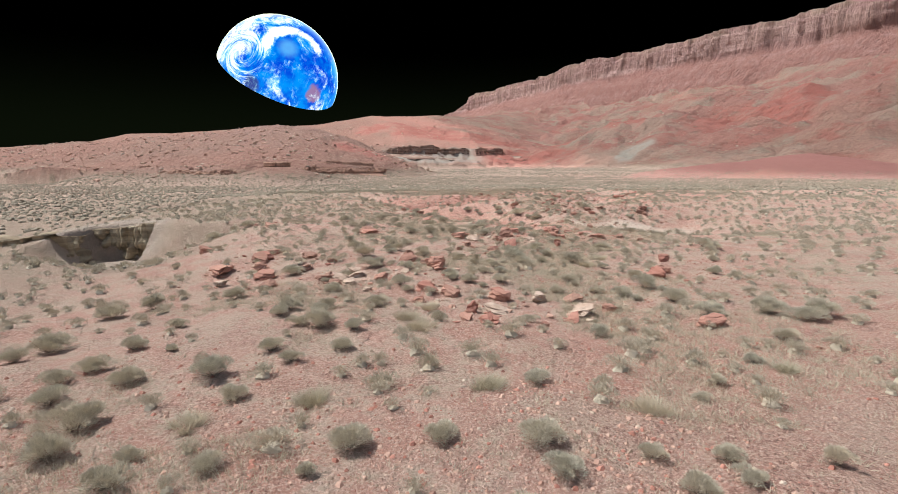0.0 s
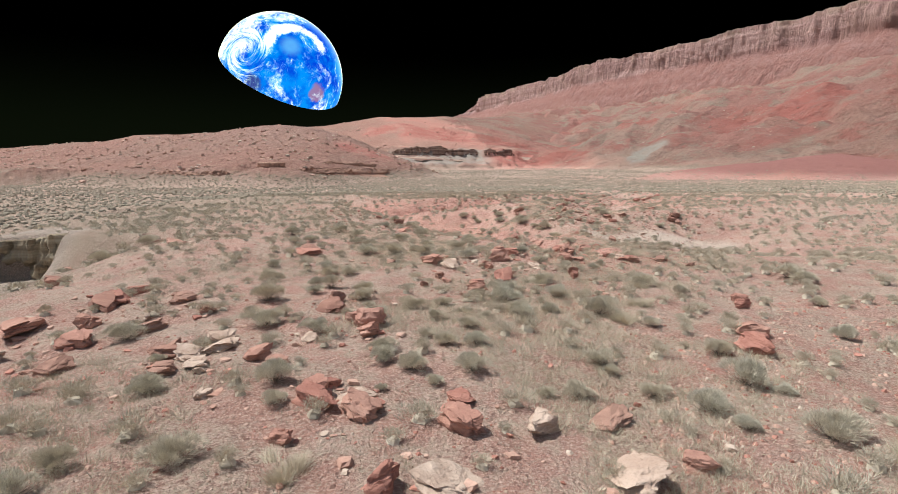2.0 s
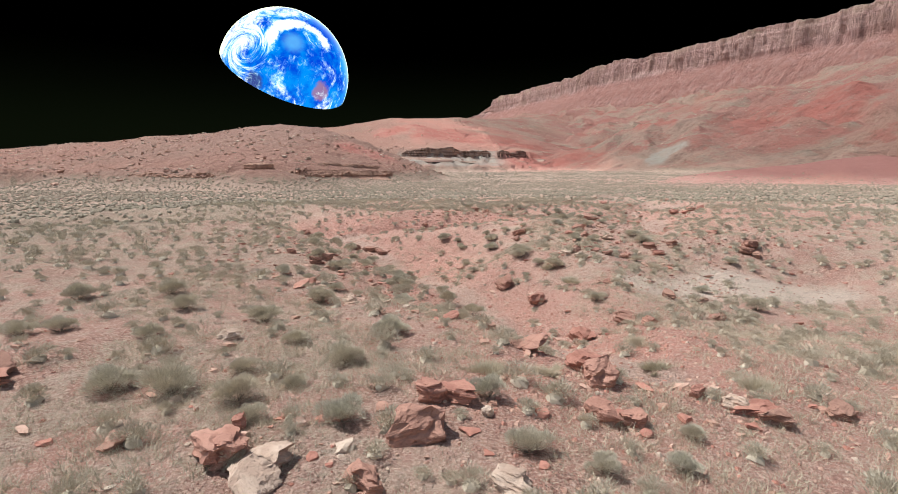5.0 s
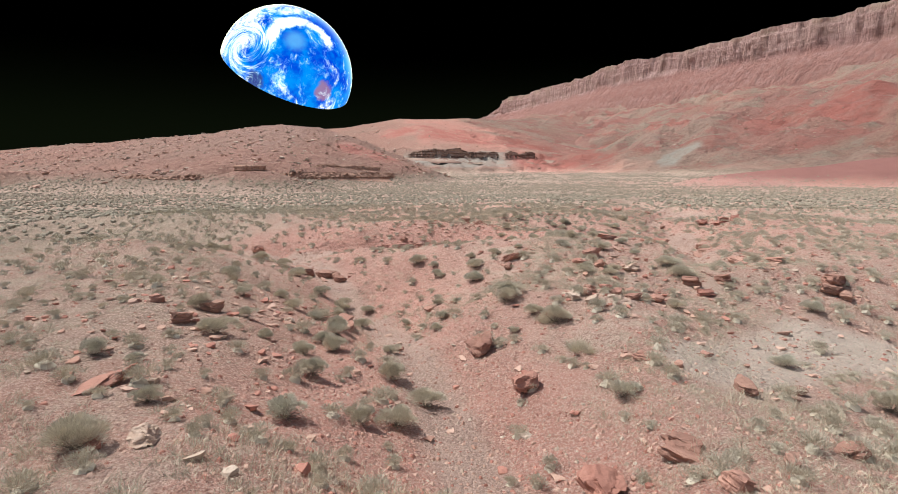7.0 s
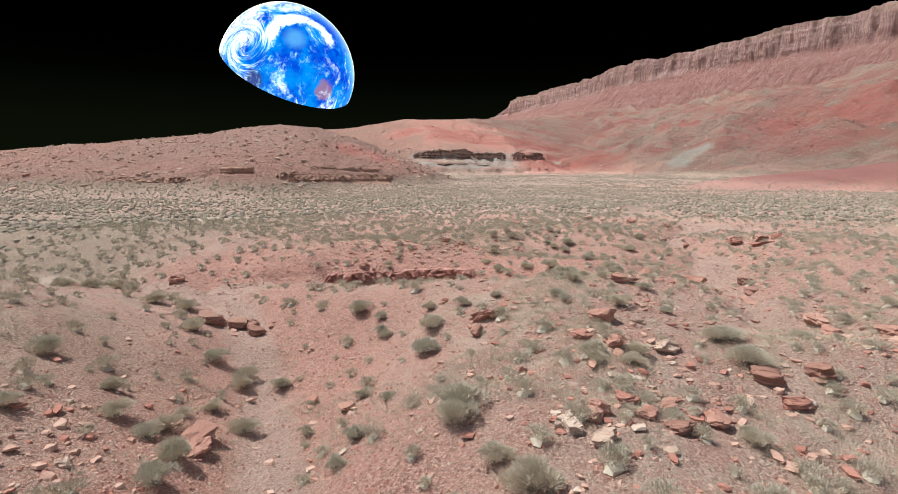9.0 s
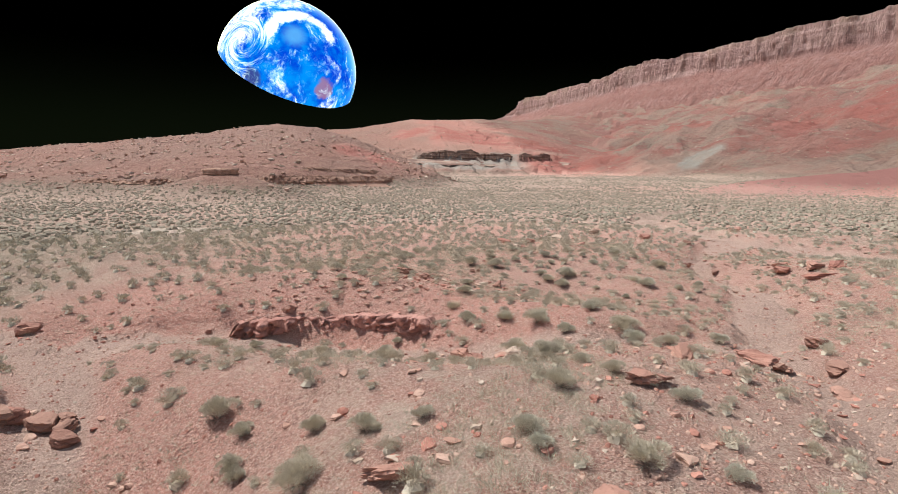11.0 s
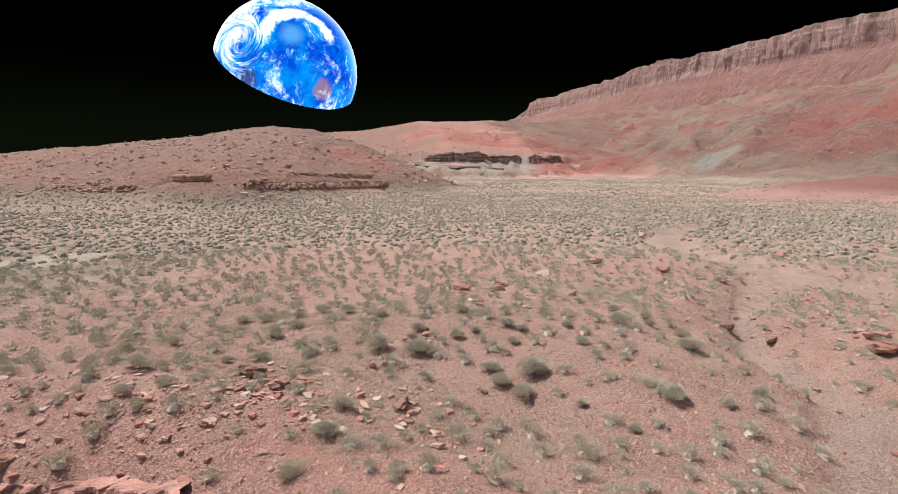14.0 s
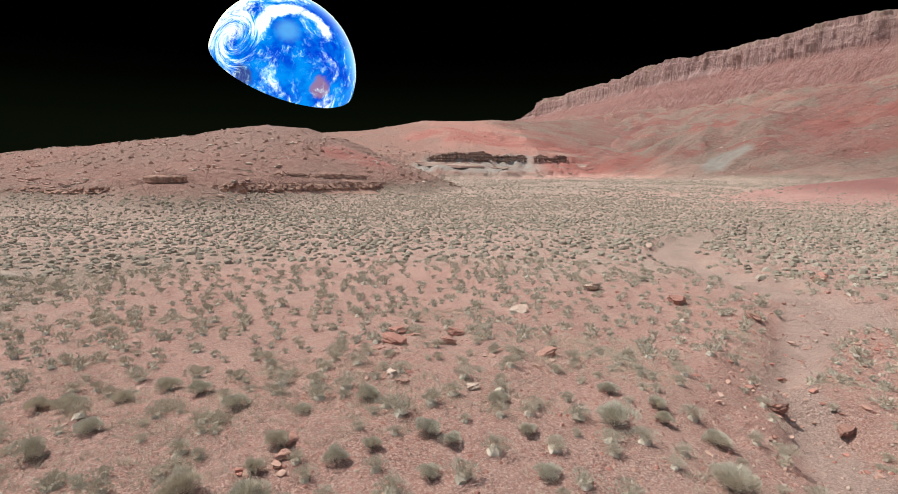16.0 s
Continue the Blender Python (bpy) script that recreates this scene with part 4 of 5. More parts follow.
def fragment_block(seed):
    """A small angular chip for strewing."""
    bm, co = boulder_points(seed, 0.5, 0.4, 5, 1)
    bmesh.ops.triangulate(bm, faces=bm.faces[:])
    f = np.array([[v.index for v in t.verts] for t in bm.faces])
    bm.free()
    return co + np.array([0, 0, 0.12]), f


KINDS = {"red": RED_ROCK, "pink": PINK_ROCK, "pale": PALE_ROCK, "brown": DARK_ROCK}
WORDS = {"red": "red sandstone", "pink": "pinkish sandstone", "pale": "pale cream sandstone", "brown": "brown weathered sandstone"}
BLOCKS = {(k, f): [boulder_mesh(31 * i + 7 * j + 3 * q, KINDS[k], (0.82, 0.34)[q], (0.6, 1.0)[q]) for j in range(5)] for i, k in enumerate(KINDS) for q, f in enumerate(("block", "slab"))}


STONES = []


def set_rock(kind, form, x, y, wide, tall=1.0, turn=None, tilt=0.0):
    me = BLOCKS[(kind, form)][LOOSE.randint(5)]
    wide = min(wide, 1.2)
    STONES.append((x, y, wide))
    ob = new("boulder" if form == "block" else "rock_slab", me)
    deep = wide * LOOSE.uniform(0.65, 0.95)
    turn = LOOSE.uniform(0, 6.28) if turn is None else turn
    ob.matrix_world = Matrix.LocRotScale((x, y, float(ground(x, y)) + 0.24 * wide * tall * (0.82 if form == "block" else 0.34)), Euler((tilt + LOOSE.normal() * 0.16, LOOSE.normal() * 0.16, turn)), (wide, deep, wide * tall))
    shape = "angular {} boulder half sunk in the sand" if form == "block" else "flat layered {} slab lying on the ground"
    tagged(ob, shape.format(WORDS[kind]), "rock", "rocks of the flat")
    return ob


# ---- rocks and plants that stand out, stretch by stretch ----
for x, y, wide, tall in [(-2.7, 18.5, 0.85, 0.8), (-11.1, 19.5, 1.23, 0.6), (-6.7, 14.7, 0.51, 1.0), (3.9, 9.8, 1.13, 0.3), (-9.3, 13.7, 0.92, 0.5), (-6.5, 14.3, 1.08, 0.5), (-2.7, 17.6, 1.03, 0.6), (-1.9, 16.2, 0.53, 0.7), (1.1, 22.6, 0.55, 0.8), (11.5, 26.9, 0.61, 0.7), (13.0, 27.1, 0.61, 0.7), (0.4, 21.2, 0.43, 0.7), (14.5, 37.2, 0.52, 0.9), (16.5, 38.0, 0.65, 0.8), (-1.0, 46.6, 0.79, 0.8), (25.8, 51.4, 1.32, 0.8), (-1.1, 26.1, 0.66, 0.5)]:
    set_rock('brown', 'block', x, y, wide, tall)
for x, y, wide, tall in [(-1.3, 15.6, 1.06, 2.0), (-3.5, 12.9, 0.69, 1.0), (1.4, 21.9, 0.44, 1.2), (1.0, 25.4, 1.23, 1.3)]:
    set_rock('pink', 'slab', x, y, wide, tall)
for x, y, wide, tall in [(-2.2, 10.9, 0.83, 0.8), (-1.9, 11.3, 0.48, 0.8), (0.9, 10.6, 0.71, 0.6), (-10.6, 17.5, 0.88, 0.8), (2.6, 21.7, 0.81, 0.5), (4.5, 27.3, 0.79, 0.8), (8.4, 28.7, 0.98, 0.8), (12.6, 19.6, 0.53, 1.0), (7.3, 23.6, 0.44, 1.4), (-16.5, 35.0, 1.33, 0.5), (-14.7, 32.7, 1.09, 0.5), (0.8, 9.5, 1.17, 0.7), (-0.6, 7.5, 0.59, 1.1), (-1.0, 6.3, 0.48, 0.8), (-0.3, 5.6, 0.85, 0.5), (-2.1, 10.3, 0.95, 0.7), (-2.5, 9.0, 0.53, 0.8), (4.8, 8.0, 0.62, 0.9), (9.3, 13.4, 1.32, 0.7), (12.2, 18.7, 0.68, 0.8), (-10.0, 15.8, 1.62, 0.5), (-12.7, 17.7, 1.40, 0.5), (-19.2, 31.1, 1.40, 0.7), (-10.9, 19.9, 1.40, 0.6)]:
    set_rock('red', 'block', x, y, wide, tall)
for x, y, wide, tall in [(-15.7, 24.4, 1.13, 0.7), (4.2, 26.0, 0.93, 1.0), (-4.2, 13.4, 0.53, 0.8), (4.2, 26.4, 0.78, 0.8), (3.8, 22.3, 0.83, 0.6), (7.0, 22.5, 0.38, 1.5), (10.8, 38.1, 1.17, 0.8), (4.9, 27.5, 0.69, 0.7), (7.9, 26.9, 0.80, 1.0), (8.6, 26.9, 0.69, 0.7), (8.4, 29.9, 1.01, 0.8), (11.4, 27.2, 0.68, 0.5), (10.4, 28.0, 0.49, 0.9), (1.0, 26.3, 0.31, 1.3), (10.0, 43.1, 1.12, 0.8), (3.4, 24.7, 0.70, 0.8)]:
    set_rock('red', 'block', x, y, wide, tall)
for x, y, wide, tall in [(-1.3, 10.5, 0.99, 0.5), (-8.8, 17.6, 0.53, 0.8), (-4.6, 11.0, 0.41, 0.7), (2.4, 9.4, 0.83, 0.7), (-12.0, 15.3, 0.61, 0.7), (11.0, 27.4, 0.62, 0.7), (5.6, 26.8, 0.27, 0.9), (-1.1, 31.7, 0.64, 0.7)]:
    set_rock('pale', 'block', x, y, wide, tall)
for x, y, wide, tall in [(10.4, 15.2, 1.47, 0.6), (-1.2, 10.0, 1.01, 0.6), (-1.3, 14.8, 0.97, 0.5), (1.6, 5.5, 0.30, 0.8), (1.9, 19.6, 0.48, 0.6), (-12.8, 29.6, 1.66, 0.4), (12.8, 36.3, 0.62, 0.9), (6.3, 33.9, 0.71, 0.5)]:
    set_rock('pink', 'block', x, y, wide, tall)
for x, y, wide, tall in [(-5.4, 14.8, 1.02, 1.5), (-6.0, 13.9, 0.75, 1.4), (1.7, 25.2, 1.09, 1.0), (0.4, 7.4, 1.42, 0.8), (3.5, 7.7, 1.15, 1.0), (-5.6, 13.2, 0.77, 1.0), (-5.4, 14.4, 1.09, 1.0), (-3.0, 14.6, 0.57, 1.0), (-1.9, 17.2, 0.64, 1.0), (1.7, 24.6, 0.98, 1.2), (5.7, 24.5, 0.87, 1.2)]:
    set_rock('pale', 'slab', x, y, wide, tall)
for x, y, wide, tall in [(-8.1, 16.6, 0.85, 1.3), (-8.4, 19.5, 1.07, 1.2), (-6.2, 12.8, 0.75, 1.3), (-6.9, 17.8, 0.79, 1.0), (-5.6, 29.2, 0.99, 1.0), (14.2, 26.2, 0.66, 1.3), (12.7, 38.3, 1.11, 1.3)]:
    set_rock('brown', 'slab', x, y, wide, tall)
for x, y, wide, tall in [(-10.7, 21.4, 0.98, 1.0), (4.0, 22.8, 0.75, 1.0), (-16.5, 34.0, 0.97, 1.2), (2.8, 6.4, 0.59, 1.0), (7.5, 5.7, 1.03, 1.4), (2.5, 20.9, 0.87, 1.4), (-5.7, 28.8, 1.10, 1.0), (7.1, 20.1, 0.30, 1.0), (7.1, 31.0, 0.91, 1.0)]:
    set_rock('red', 'slab', x, y, wide, tall)
for x, y, wide, tall in [(-1.6, 64.1, 0.96, 0.8), (2.8, 52.1, 1.16, 0.7), (-7.8, 72.9, 1.22, 0.6), (36.1, 84.5, 1.70, 0.6), (24.8, 54.4, 0.94, 0.6), (-2.8, 46.2, 0.57, 0.8), (15.5, 55.1, 1.01, 0.8), (13.5, 42.8, 0.51, 0.6), (15.9, 43.6, 0.44, 0.6), (15.2, 53.0, 0.74, 0.8), (11.8, 57.2, 0.95, 0.5), (3.0, 51.5, 0.91, 0.6), (14.5, 49.7, 0.66, 0.5), (37.0, 86.2, 1.70, 0.5), (37.9, 84.0, 1.51, 0.6), (38.4, 82.7, 1.45, 0.6), (0.8, 73.5, 0.39, 0.8), (2.8, 74.0, 0.48, 0.8), (46.5, 111.3, 1.70, 0.6), (17.4, 94.4, 1.56, 0.4), (23.5, 91.1, 0.97, 0.6), (47.9, 113.1, 1.70, 0.5), (33.6, 104.3, 1.21, 0.7), (17.4, 92.3, 1.39, 0.5)]:
    set_rock('red', 'block', x, y, wide, tall)
for x, y, wide, tall in [(0.2, 64.1, 0.80, 0.8), (15.2, 48.5, 0.61, 0.6), (-10.7, 67.6, 0.88, 0.7), (-1.2, 44.5, 0.69, 0.8), (-0.3, 63.8, 0.95, 0.8), (0.4, 63.7, 0.76, 0.8), (15.7, 41.1, 0.60, 0.9), (17.8, 41.9, 0.58, 0.7), (25.3, 50.9, 0.87, 0.7), (25.7, 50.5, 0.68, 0.8), (11.2, 56.5, 0.65, 0.8), (20.7, 51.7, 0.92, 0.6), (-1.9, 63.7, 0.98, 0.7), (0.7, 63.1, 0.76, 0.8), (10.2, 78.8, 0.91, 0.6), (15.5, 77.1, 0.63, 0.7), (36.5, 101.1, 1.00, 0.6), (14.2, 79.8, 0.44, 0.7), (31.6, 89.5, 0.64, 0.7), (33.4, 88.6, 0.58, 0.7), (18.3, 87.3, 0.43, 0.6)]:
    set_rock('brown', 'block', x, y, wide, tall)
for x, y, wide, tall in [(1.1, 48.9, 0.45, 0.7), (12.8, 48.9, 0.67, 0.8), (1.6, 36.8, 0.84, 0.6), (1.2, 48.8, 0.44, 0.7), (12.9, 48.6, 0.57, 0.7), (15.4, 67.7, 0.65, 0.7), (15.0, 64.4, 0.75, 0.7), (17.9, 87.9, 0.51, 0.7)]:
    set_rock('pale', 'block', x, y, wide, tall)
for x, y, wide, tall in [(13.6, 49.2, 0.67, 0.8), (13.4, 69.7, 0.84, 0.7), (13.5, 48.9, 0.48, 1.0), (14.7, 49.0, 0.56, 0.6), (22.8, 64.3, 1.58, 0.5), (16.7, 49.6, 0.69, 0.6), (5.3, 55.4, 0.65, 0.5), (6.9, 53.6, 0.52, 0.6), (12.2, 52.1, 0.49, 0.6), (13.7, 66.5, 0.73, 0.8), (12.1, 59.5, 0.36, 0.8), (4.5, 74.8, 0.85, 0.7), (11.3, 77.8, 0.55, 0.8), (19.9, 94.1, 0.85, 0.6), (11.5, 78.0, 0.55, 0.6), (15.8, 83.6, 0.55, 0.5), (12.1, 77.9, 0.46, 0.6), (19.6, 92.5, 0.81, 0.6), (15.9, 83.0, 0.48, 0.6)]:
    set_rock('pink', 'block', x, y, wide, tall)
for x, y, wide, tall in [(13.4, 48.0, 0.68, 1.5), (16.9, 53.2, 0.92, 1.3), (14.6, 51.0, 0.51, 1.0), (23.2, 99.7, 1.70, 1.0), (28.7, 107.1, 1.56, 1.3), (20.6, 87.1, 0.54, 1.2), (40.8, 132.5, 1.70, 1.5)]:
    set_rock('pale', 'slab', x, y, wide, tall)
for x, y, wide, tall in [(16.8, 49.8, 0.58, 1.0), (35.7, 80.5, 1.70, 1.0), (-0.5, 39.2, 0.89, 1.2), (5.2, 34.4, 0.72, 1.0), (14.3, 53.4, 0.69, 1.2), (15.6, 49.9, 0.60, 1.2), (19.3, 50.5, 0.82, 1.3), (24.7, 67.7, 1.33, 1.5), (18.0, 60.6, 0.92, 1.2), (20.1, 63.4, 0.91, 1.2)]:
    set_rock('red', 'slab', x, y, wide, tall)
for x, y, wide, tall in [(8.8, 46.7, 1.15, 1.8), (19.1, 51.7, 1.13, 1.2), (27.0, 66.2, 0.89, 1.5), (25.2, 66.6, 0.85, 1.2), (28.8, 70.0, 1.06, 1.5)]:
    set_rock('brown', 'slab', x, y, wide, tall)
for x, y, wide, tall in [(24.5, 57.5, 1.05, 1.0), (23.9, 55.7, 0.95, 1.0), (25.4, 63.4, 0.9, 1.0)]:
    set_rock('pink', 'slab', x, y, wide, tall)
SINGLE = []
for x, y, wide in [(2.7, -3.7, 0.63), (1.8, -3.7, 0.87), (4.4, -3.5, 0.71), (-0.3, -3.0, 0.91), (2.8, -2.9, 0.81), (-4.9, -2.7, 0.52), (1.5, -2.6, 0.69), (-8.3, -2.6, 0.95), (-6.7, -2.3, 0.79), (-0.5, -2.0, 1.08), (-4.2, -1.8, 1.13), (-2.4, -1.7, 0.87), (-8.4, -1.6, 0.63), (-10.0, -1.4, 1.05), (3.8, -0.3, 0.60), (-10.2, -0.0, 1.35), (0.1, 0.7, 0.81), (4.8, 0.8, 0.65), (-7.2, 0.9, 0.96), (-11.6, 1.4, 1.05), (6.5, 1.9, 0.71), (-10.2, 2.2, 1.13), (-8.1, 2.2, 1.24), (-12.0, 2.4, 0.94), (-6.2, 2.8, 0.76), (-11.5, 3.1, 1.09), (9.0, 3.9, 0.91), (-4.9, 3.7, 0.81), (-7.0, 3.9, 0.96), (-14.5, 4.6, 1.03), (-10.0, 4.5, 0.44), (-11.3, 5.0, 0.99)]:
    set_plant(SHRUBS, x, y, wide, LOOSE.uniform(0.8, 1.0))
    SINGLE.append((x, y))
for x, y, wide in [(3.3, 4.9, 0.84), (-4.7, 5.3, 0.78), (11.3, 6.0, 1.27), (-14.2, 5.8, 1.41), (-5.8, 5.8, 1.41), (12.1, 6.3, 1.31), (1.2, 6.0, 0.67), (3.7, 6.5, 0.41), (10.3, 6.7, 1.41), (-6.6, 6.1, 0.76), (8.0, 6.5, 1.17), (-10.9, 7.3, 0.74), (-7.5, 7.6, 0.91), (-6.0, 7.4, 0.91), (-7.3, 8.2, 1.13), (7.7, 8.6, 1.28), (-5.9, 8.2, 0.86), (-4.1, 8.3, 1.10), (6.4, 9.2, 0.69), (6.2, 10.2, 1.10), (8.2, 10.6, 0.52), (-2.9, 10.3, 0.66), (-14.7, 10.4, 1.41), (7.8, 11.3, 1.35), (3.6, 11.1, 0.84), (5.4, 11.1, 0.73), (2.9, 11.1, 0.54), (-10.4, 12.2, 1.21), (-0.8, 11.1, 0.37), (0.4, 11.4, 0.56), (-6.1, 11.8, 1.09), (-3.2, 11.5, 1.12)]:
    set_plant(SHRUBS, x, y, wide, LOOSE.uniform(0.8, 1.0))
    SINGLE.append((x, y))
for x, y, wide in [(4.8, 12.2, 0.54), (1.3, 12.1, 1.07), (-0.1, 12.3, 0.88), (-13.7, 12.0, 1.41), (4.7, 12.8, 1.00), (8.1, 13.1, 1.02), (-0.8, 12.8, 0.87), (-6.7, 13.6, 0.57), (-0.9, 13.4, 0.89), (13.2, 14.9, 0.97), (1.6, 13.8, 0.77), (0.8, 13.8, 0.77), (0.3, 14.4, 0.57), (7.5, 15.9, 0.71), (1.6, 15.3, 0.87), (-2.9, 15.1, 1.04), (-8.6, 15.9, 1.19), (2.3, 16.7, 0.56), (0.6, 16.3, 0.67), (-4.6, 16.1, 1.39), (6.2, 17.1, 1.41), (3.6, 17.1, 0.94), (-1.1, 16.6, 0.71), (4.7, 17.7, 0.77), (-0.1, 17.6, 1.13), (3.6, 17.8, 1.03), (15.7, 19.2, 0.87), (1.0, 18.2, 0.75), (10.3, 19.5, 0.90), (3.4, 19.3, 1.41), (-5.2, 19.0, 1.34), (-1.9, 19.0, 1.13)]:
    set_plant(SHRUBS, x, y, wide, LOOSE.uniform(0.8, 1.0))
    SINGLE.append((x, y))
for x, y, wide in [(5.5, 19.9, 0.94), (7.3, 20.3, 0.41), (3.4, 20.1, 1.41), (5.7, 20.6, 0.97), (6.9, 20.6, 0.59), (-3.7, 19.9, 0.80), (-1.9, 20.1, 0.96), (9.6, 21.5, 1.41), (-3.3, 21.1, 1.06), (-3.9, 21.3, 0.89), (5.5, 22.1, 1.06), (17.6, 22.6, 1.41), (17.6, 23.5, 1.41), (-6.0, 22.6, 1.41), (-3.7, 23.2, 1.02), (-2.8, 23.3, 0.93), (7.3, 25.0, 0.79), (8.8, 25.3, 0.70), (6.2, 25.6, 0.94), (-4.0, 24.9, 1.06), (9.5, 26.4, 0.66), (-6.6, 25.5, 0.95), (2.8, 26.6, 1.14), (1.1, 26.6, 0.83), (5.7, 27.5, 0.89), (0.6, 27.4, 1.05), (-1.0, 27.9, 1.34), (1.5, 28.3, 0.72), (-2.4, 28.3, 1.37), (0.1, 29.3, 0.87), (2.4, 29.7, 1.26), (-17.3, 30.8, 1.41)]:
    set_plant(SHRUBS, x, y, wide, LOOSE.uniform(0.8, 1.0))
    SINGLE.append((x, y))
for x, y, wide in [(-14.8, 31.0, 1.31), (0.8, 31.6, 0.92), (3.4, 31.9, 1.26), (-3.3, 31.8, 1.04), (-6.9, 32.0, 1.08), (-6.0, 32.3, 0.98), (-0.8, 33.9, 1.41), (-3.6, 34.8, 1.11), (20.0, 41.1, 1.38), (0.6, 36.3, 1.41), (-8.0, 36.4, 1.35), (-4.9, 36.8, 1.41), (0.8, 38.4, 0.77), (12.4, 41.2, 1.03), (3.5, 39.4, 1.26), (5.1, 40.8, 1.02), (-0.8, 40.9, 0.61), (-1.9, 41.1, 0.88), (6.0, 41.6, 1.29), (19.2, 44.6, 1.07), (6.8, 43.4, 1.41), (3.3, 43.2, 1.25), (-0.0, 44.2, 1.31), (5.6, 45.1, 1.41), (1.2, 45.5, 0.78), (2.4, 45.7, 1.13), (-1.4, 46.5, 1.12), (3.3, 46.9, 1.07), (0.0, 47.1, 0.98), (2.8, 47.4, 0.92), (11.8, 47.2, 1.41), (17.2, 48.8, 0.97)]:
    set_plant(SHRUBS, x, y, wide, LOOSE.uniform(0.8, 1.0))
    SINGLE.append((x, y))
for x, y, wide in [(10.2, 47.4, 0.59), (5.4, 47.9, 0.89), (23.4, 49.3, 1.14), (11.1, 48.2, 0.84), (3.0, 49.2, 1.15), (-1.3, 50.4, 0.88), (2.8, 50.6, 1.28), (10.2, 49.7, 1.29), (7.2, 50.0, 0.70), (1.6, 51.5, 0.96), (0.5, 51.9, 1.10), (15.4, 52.0, 0.89), (7.5, 51.2, 0.91), (14.3, 51.8, 0.79), (10.4, 50.3, 1.41), (1.7, 52.3, 1.02), (14.4, 52.3, 1.01), (19.0, 52.5, 1.41), (15.8, 52.7, 1.02), (5.7, 53.0, 0.66), (3.4, 53.9, 1.07), (-0.5, 53.5, 1.06), (8.2, 53.3, 0.59), (7.3, 54.1, 0.69), (18.7, 53.9, 1.02), (2.1, 54.7, 0.83), (19.2, 53.9, 1.26), (-3.2, 54.6, 1.41), (9.3, 56.4, 1.41), (3.1, 59.1, 1.11), (1.7, 58.4, 1.10), (9.5, 58.1, 1.31)]:
    set_plant(SHRUBS, x, y, wide, LOOSE.uniform(0.8, 1.0))
    SINGLE.append((x, y))
for x, y, wide in [(14.6, 57.3, 0.70), (1.6, 59.2, 1.33), (16.6, 56.9, 1.15), (7.5, 59.6, 0.73), (14.5, 58.0, 0.90), (7.3, 59.9, 0.86), (18.3, 56.7, 0.63), (12.2, 59.3, 0.64), (10.8, 59.5, 0.96), (9.4, 60.1, 0.83), (0.2, 59.6, 1.41), (7.1, 61.2, 0.90), (18.7, 59.9, 0.85), (-1.7, 61.8, 1.41), (15.5, 59.8, 0.97), (6.0, 62.2, 1.41), (17.2, 61.1, 0.79), (-4.9, 64.7, 1.41), (-9.6, 64.7, 1.41), (-3.5, 65.1, 1.41), (-11.8, 65.2, 1.41), (-8.5, 65.3, 1.41), (16.7, 62.4, 0.73), (-7.9, 66.3, 1.41), (15.8, 63.2, 1.41), (-14.2, 67.9, 1.41), (19.4, 65.8, 1.12), (15.5, 68.6, 1.26), (21.6, 68.1, 0.96), (17.6, 68.8, 0.85), (20.0, 68.9, 1.41), (9.9, 71.0, 1.41)]:
    set_plant(SHRUBS, x, y, wide, LOOSE.uniform(0.8, 1.0))
    SINGLE.append((x, y))
for x, y, wide in [(24.1, 69.2, 1.00), (16.6, 69.9, 1.41), (6.8, 71.8, 0.92), (19.1, 70.6, 1.06), (10.3, 72.7, 0.73), (13.7, 72.3, 1.10), (3.7, 71.8, 0.89), (2.0, 71.6, 1.03), (-10.4, 72.3, 1.41), (-19.9, 72.4, 1.41), (13.6, 75.2, 0.95), (22.7, 76.9, 0.60), (13.8, 76.7, 0.82), (6.8, 77.0, 0.76), (21.4, 78.3, 0.56), (7.9, 77.5, 0.78), (19.5, 78.9, 1.06), (24.5, 78.6, 1.33), (18.8, 79.5, 0.94), (26.3, 78.4, 0.63), (6.2, 78.9, 1.19), (20.0, 80.1, 1.41), (18.5, 80.3, 1.01), (27.9, 79.4, 0.79), (8.8, 80.0, 0.65), (9.9, 80.5, 0.95), (11.6, 80.8, 0.84), (15.7, 81.2, 1.34), (14.2, 81.3, 1.24), (4.3, 81.3, 0.89), (5.9, 81.9, 0.90), (15.4, 82.3, 0.67)]:
    set_plant(SHRUBS, x, y, wide, LOOSE.uniform(0.8, 1.0))
    SINGLE.append((x, y))
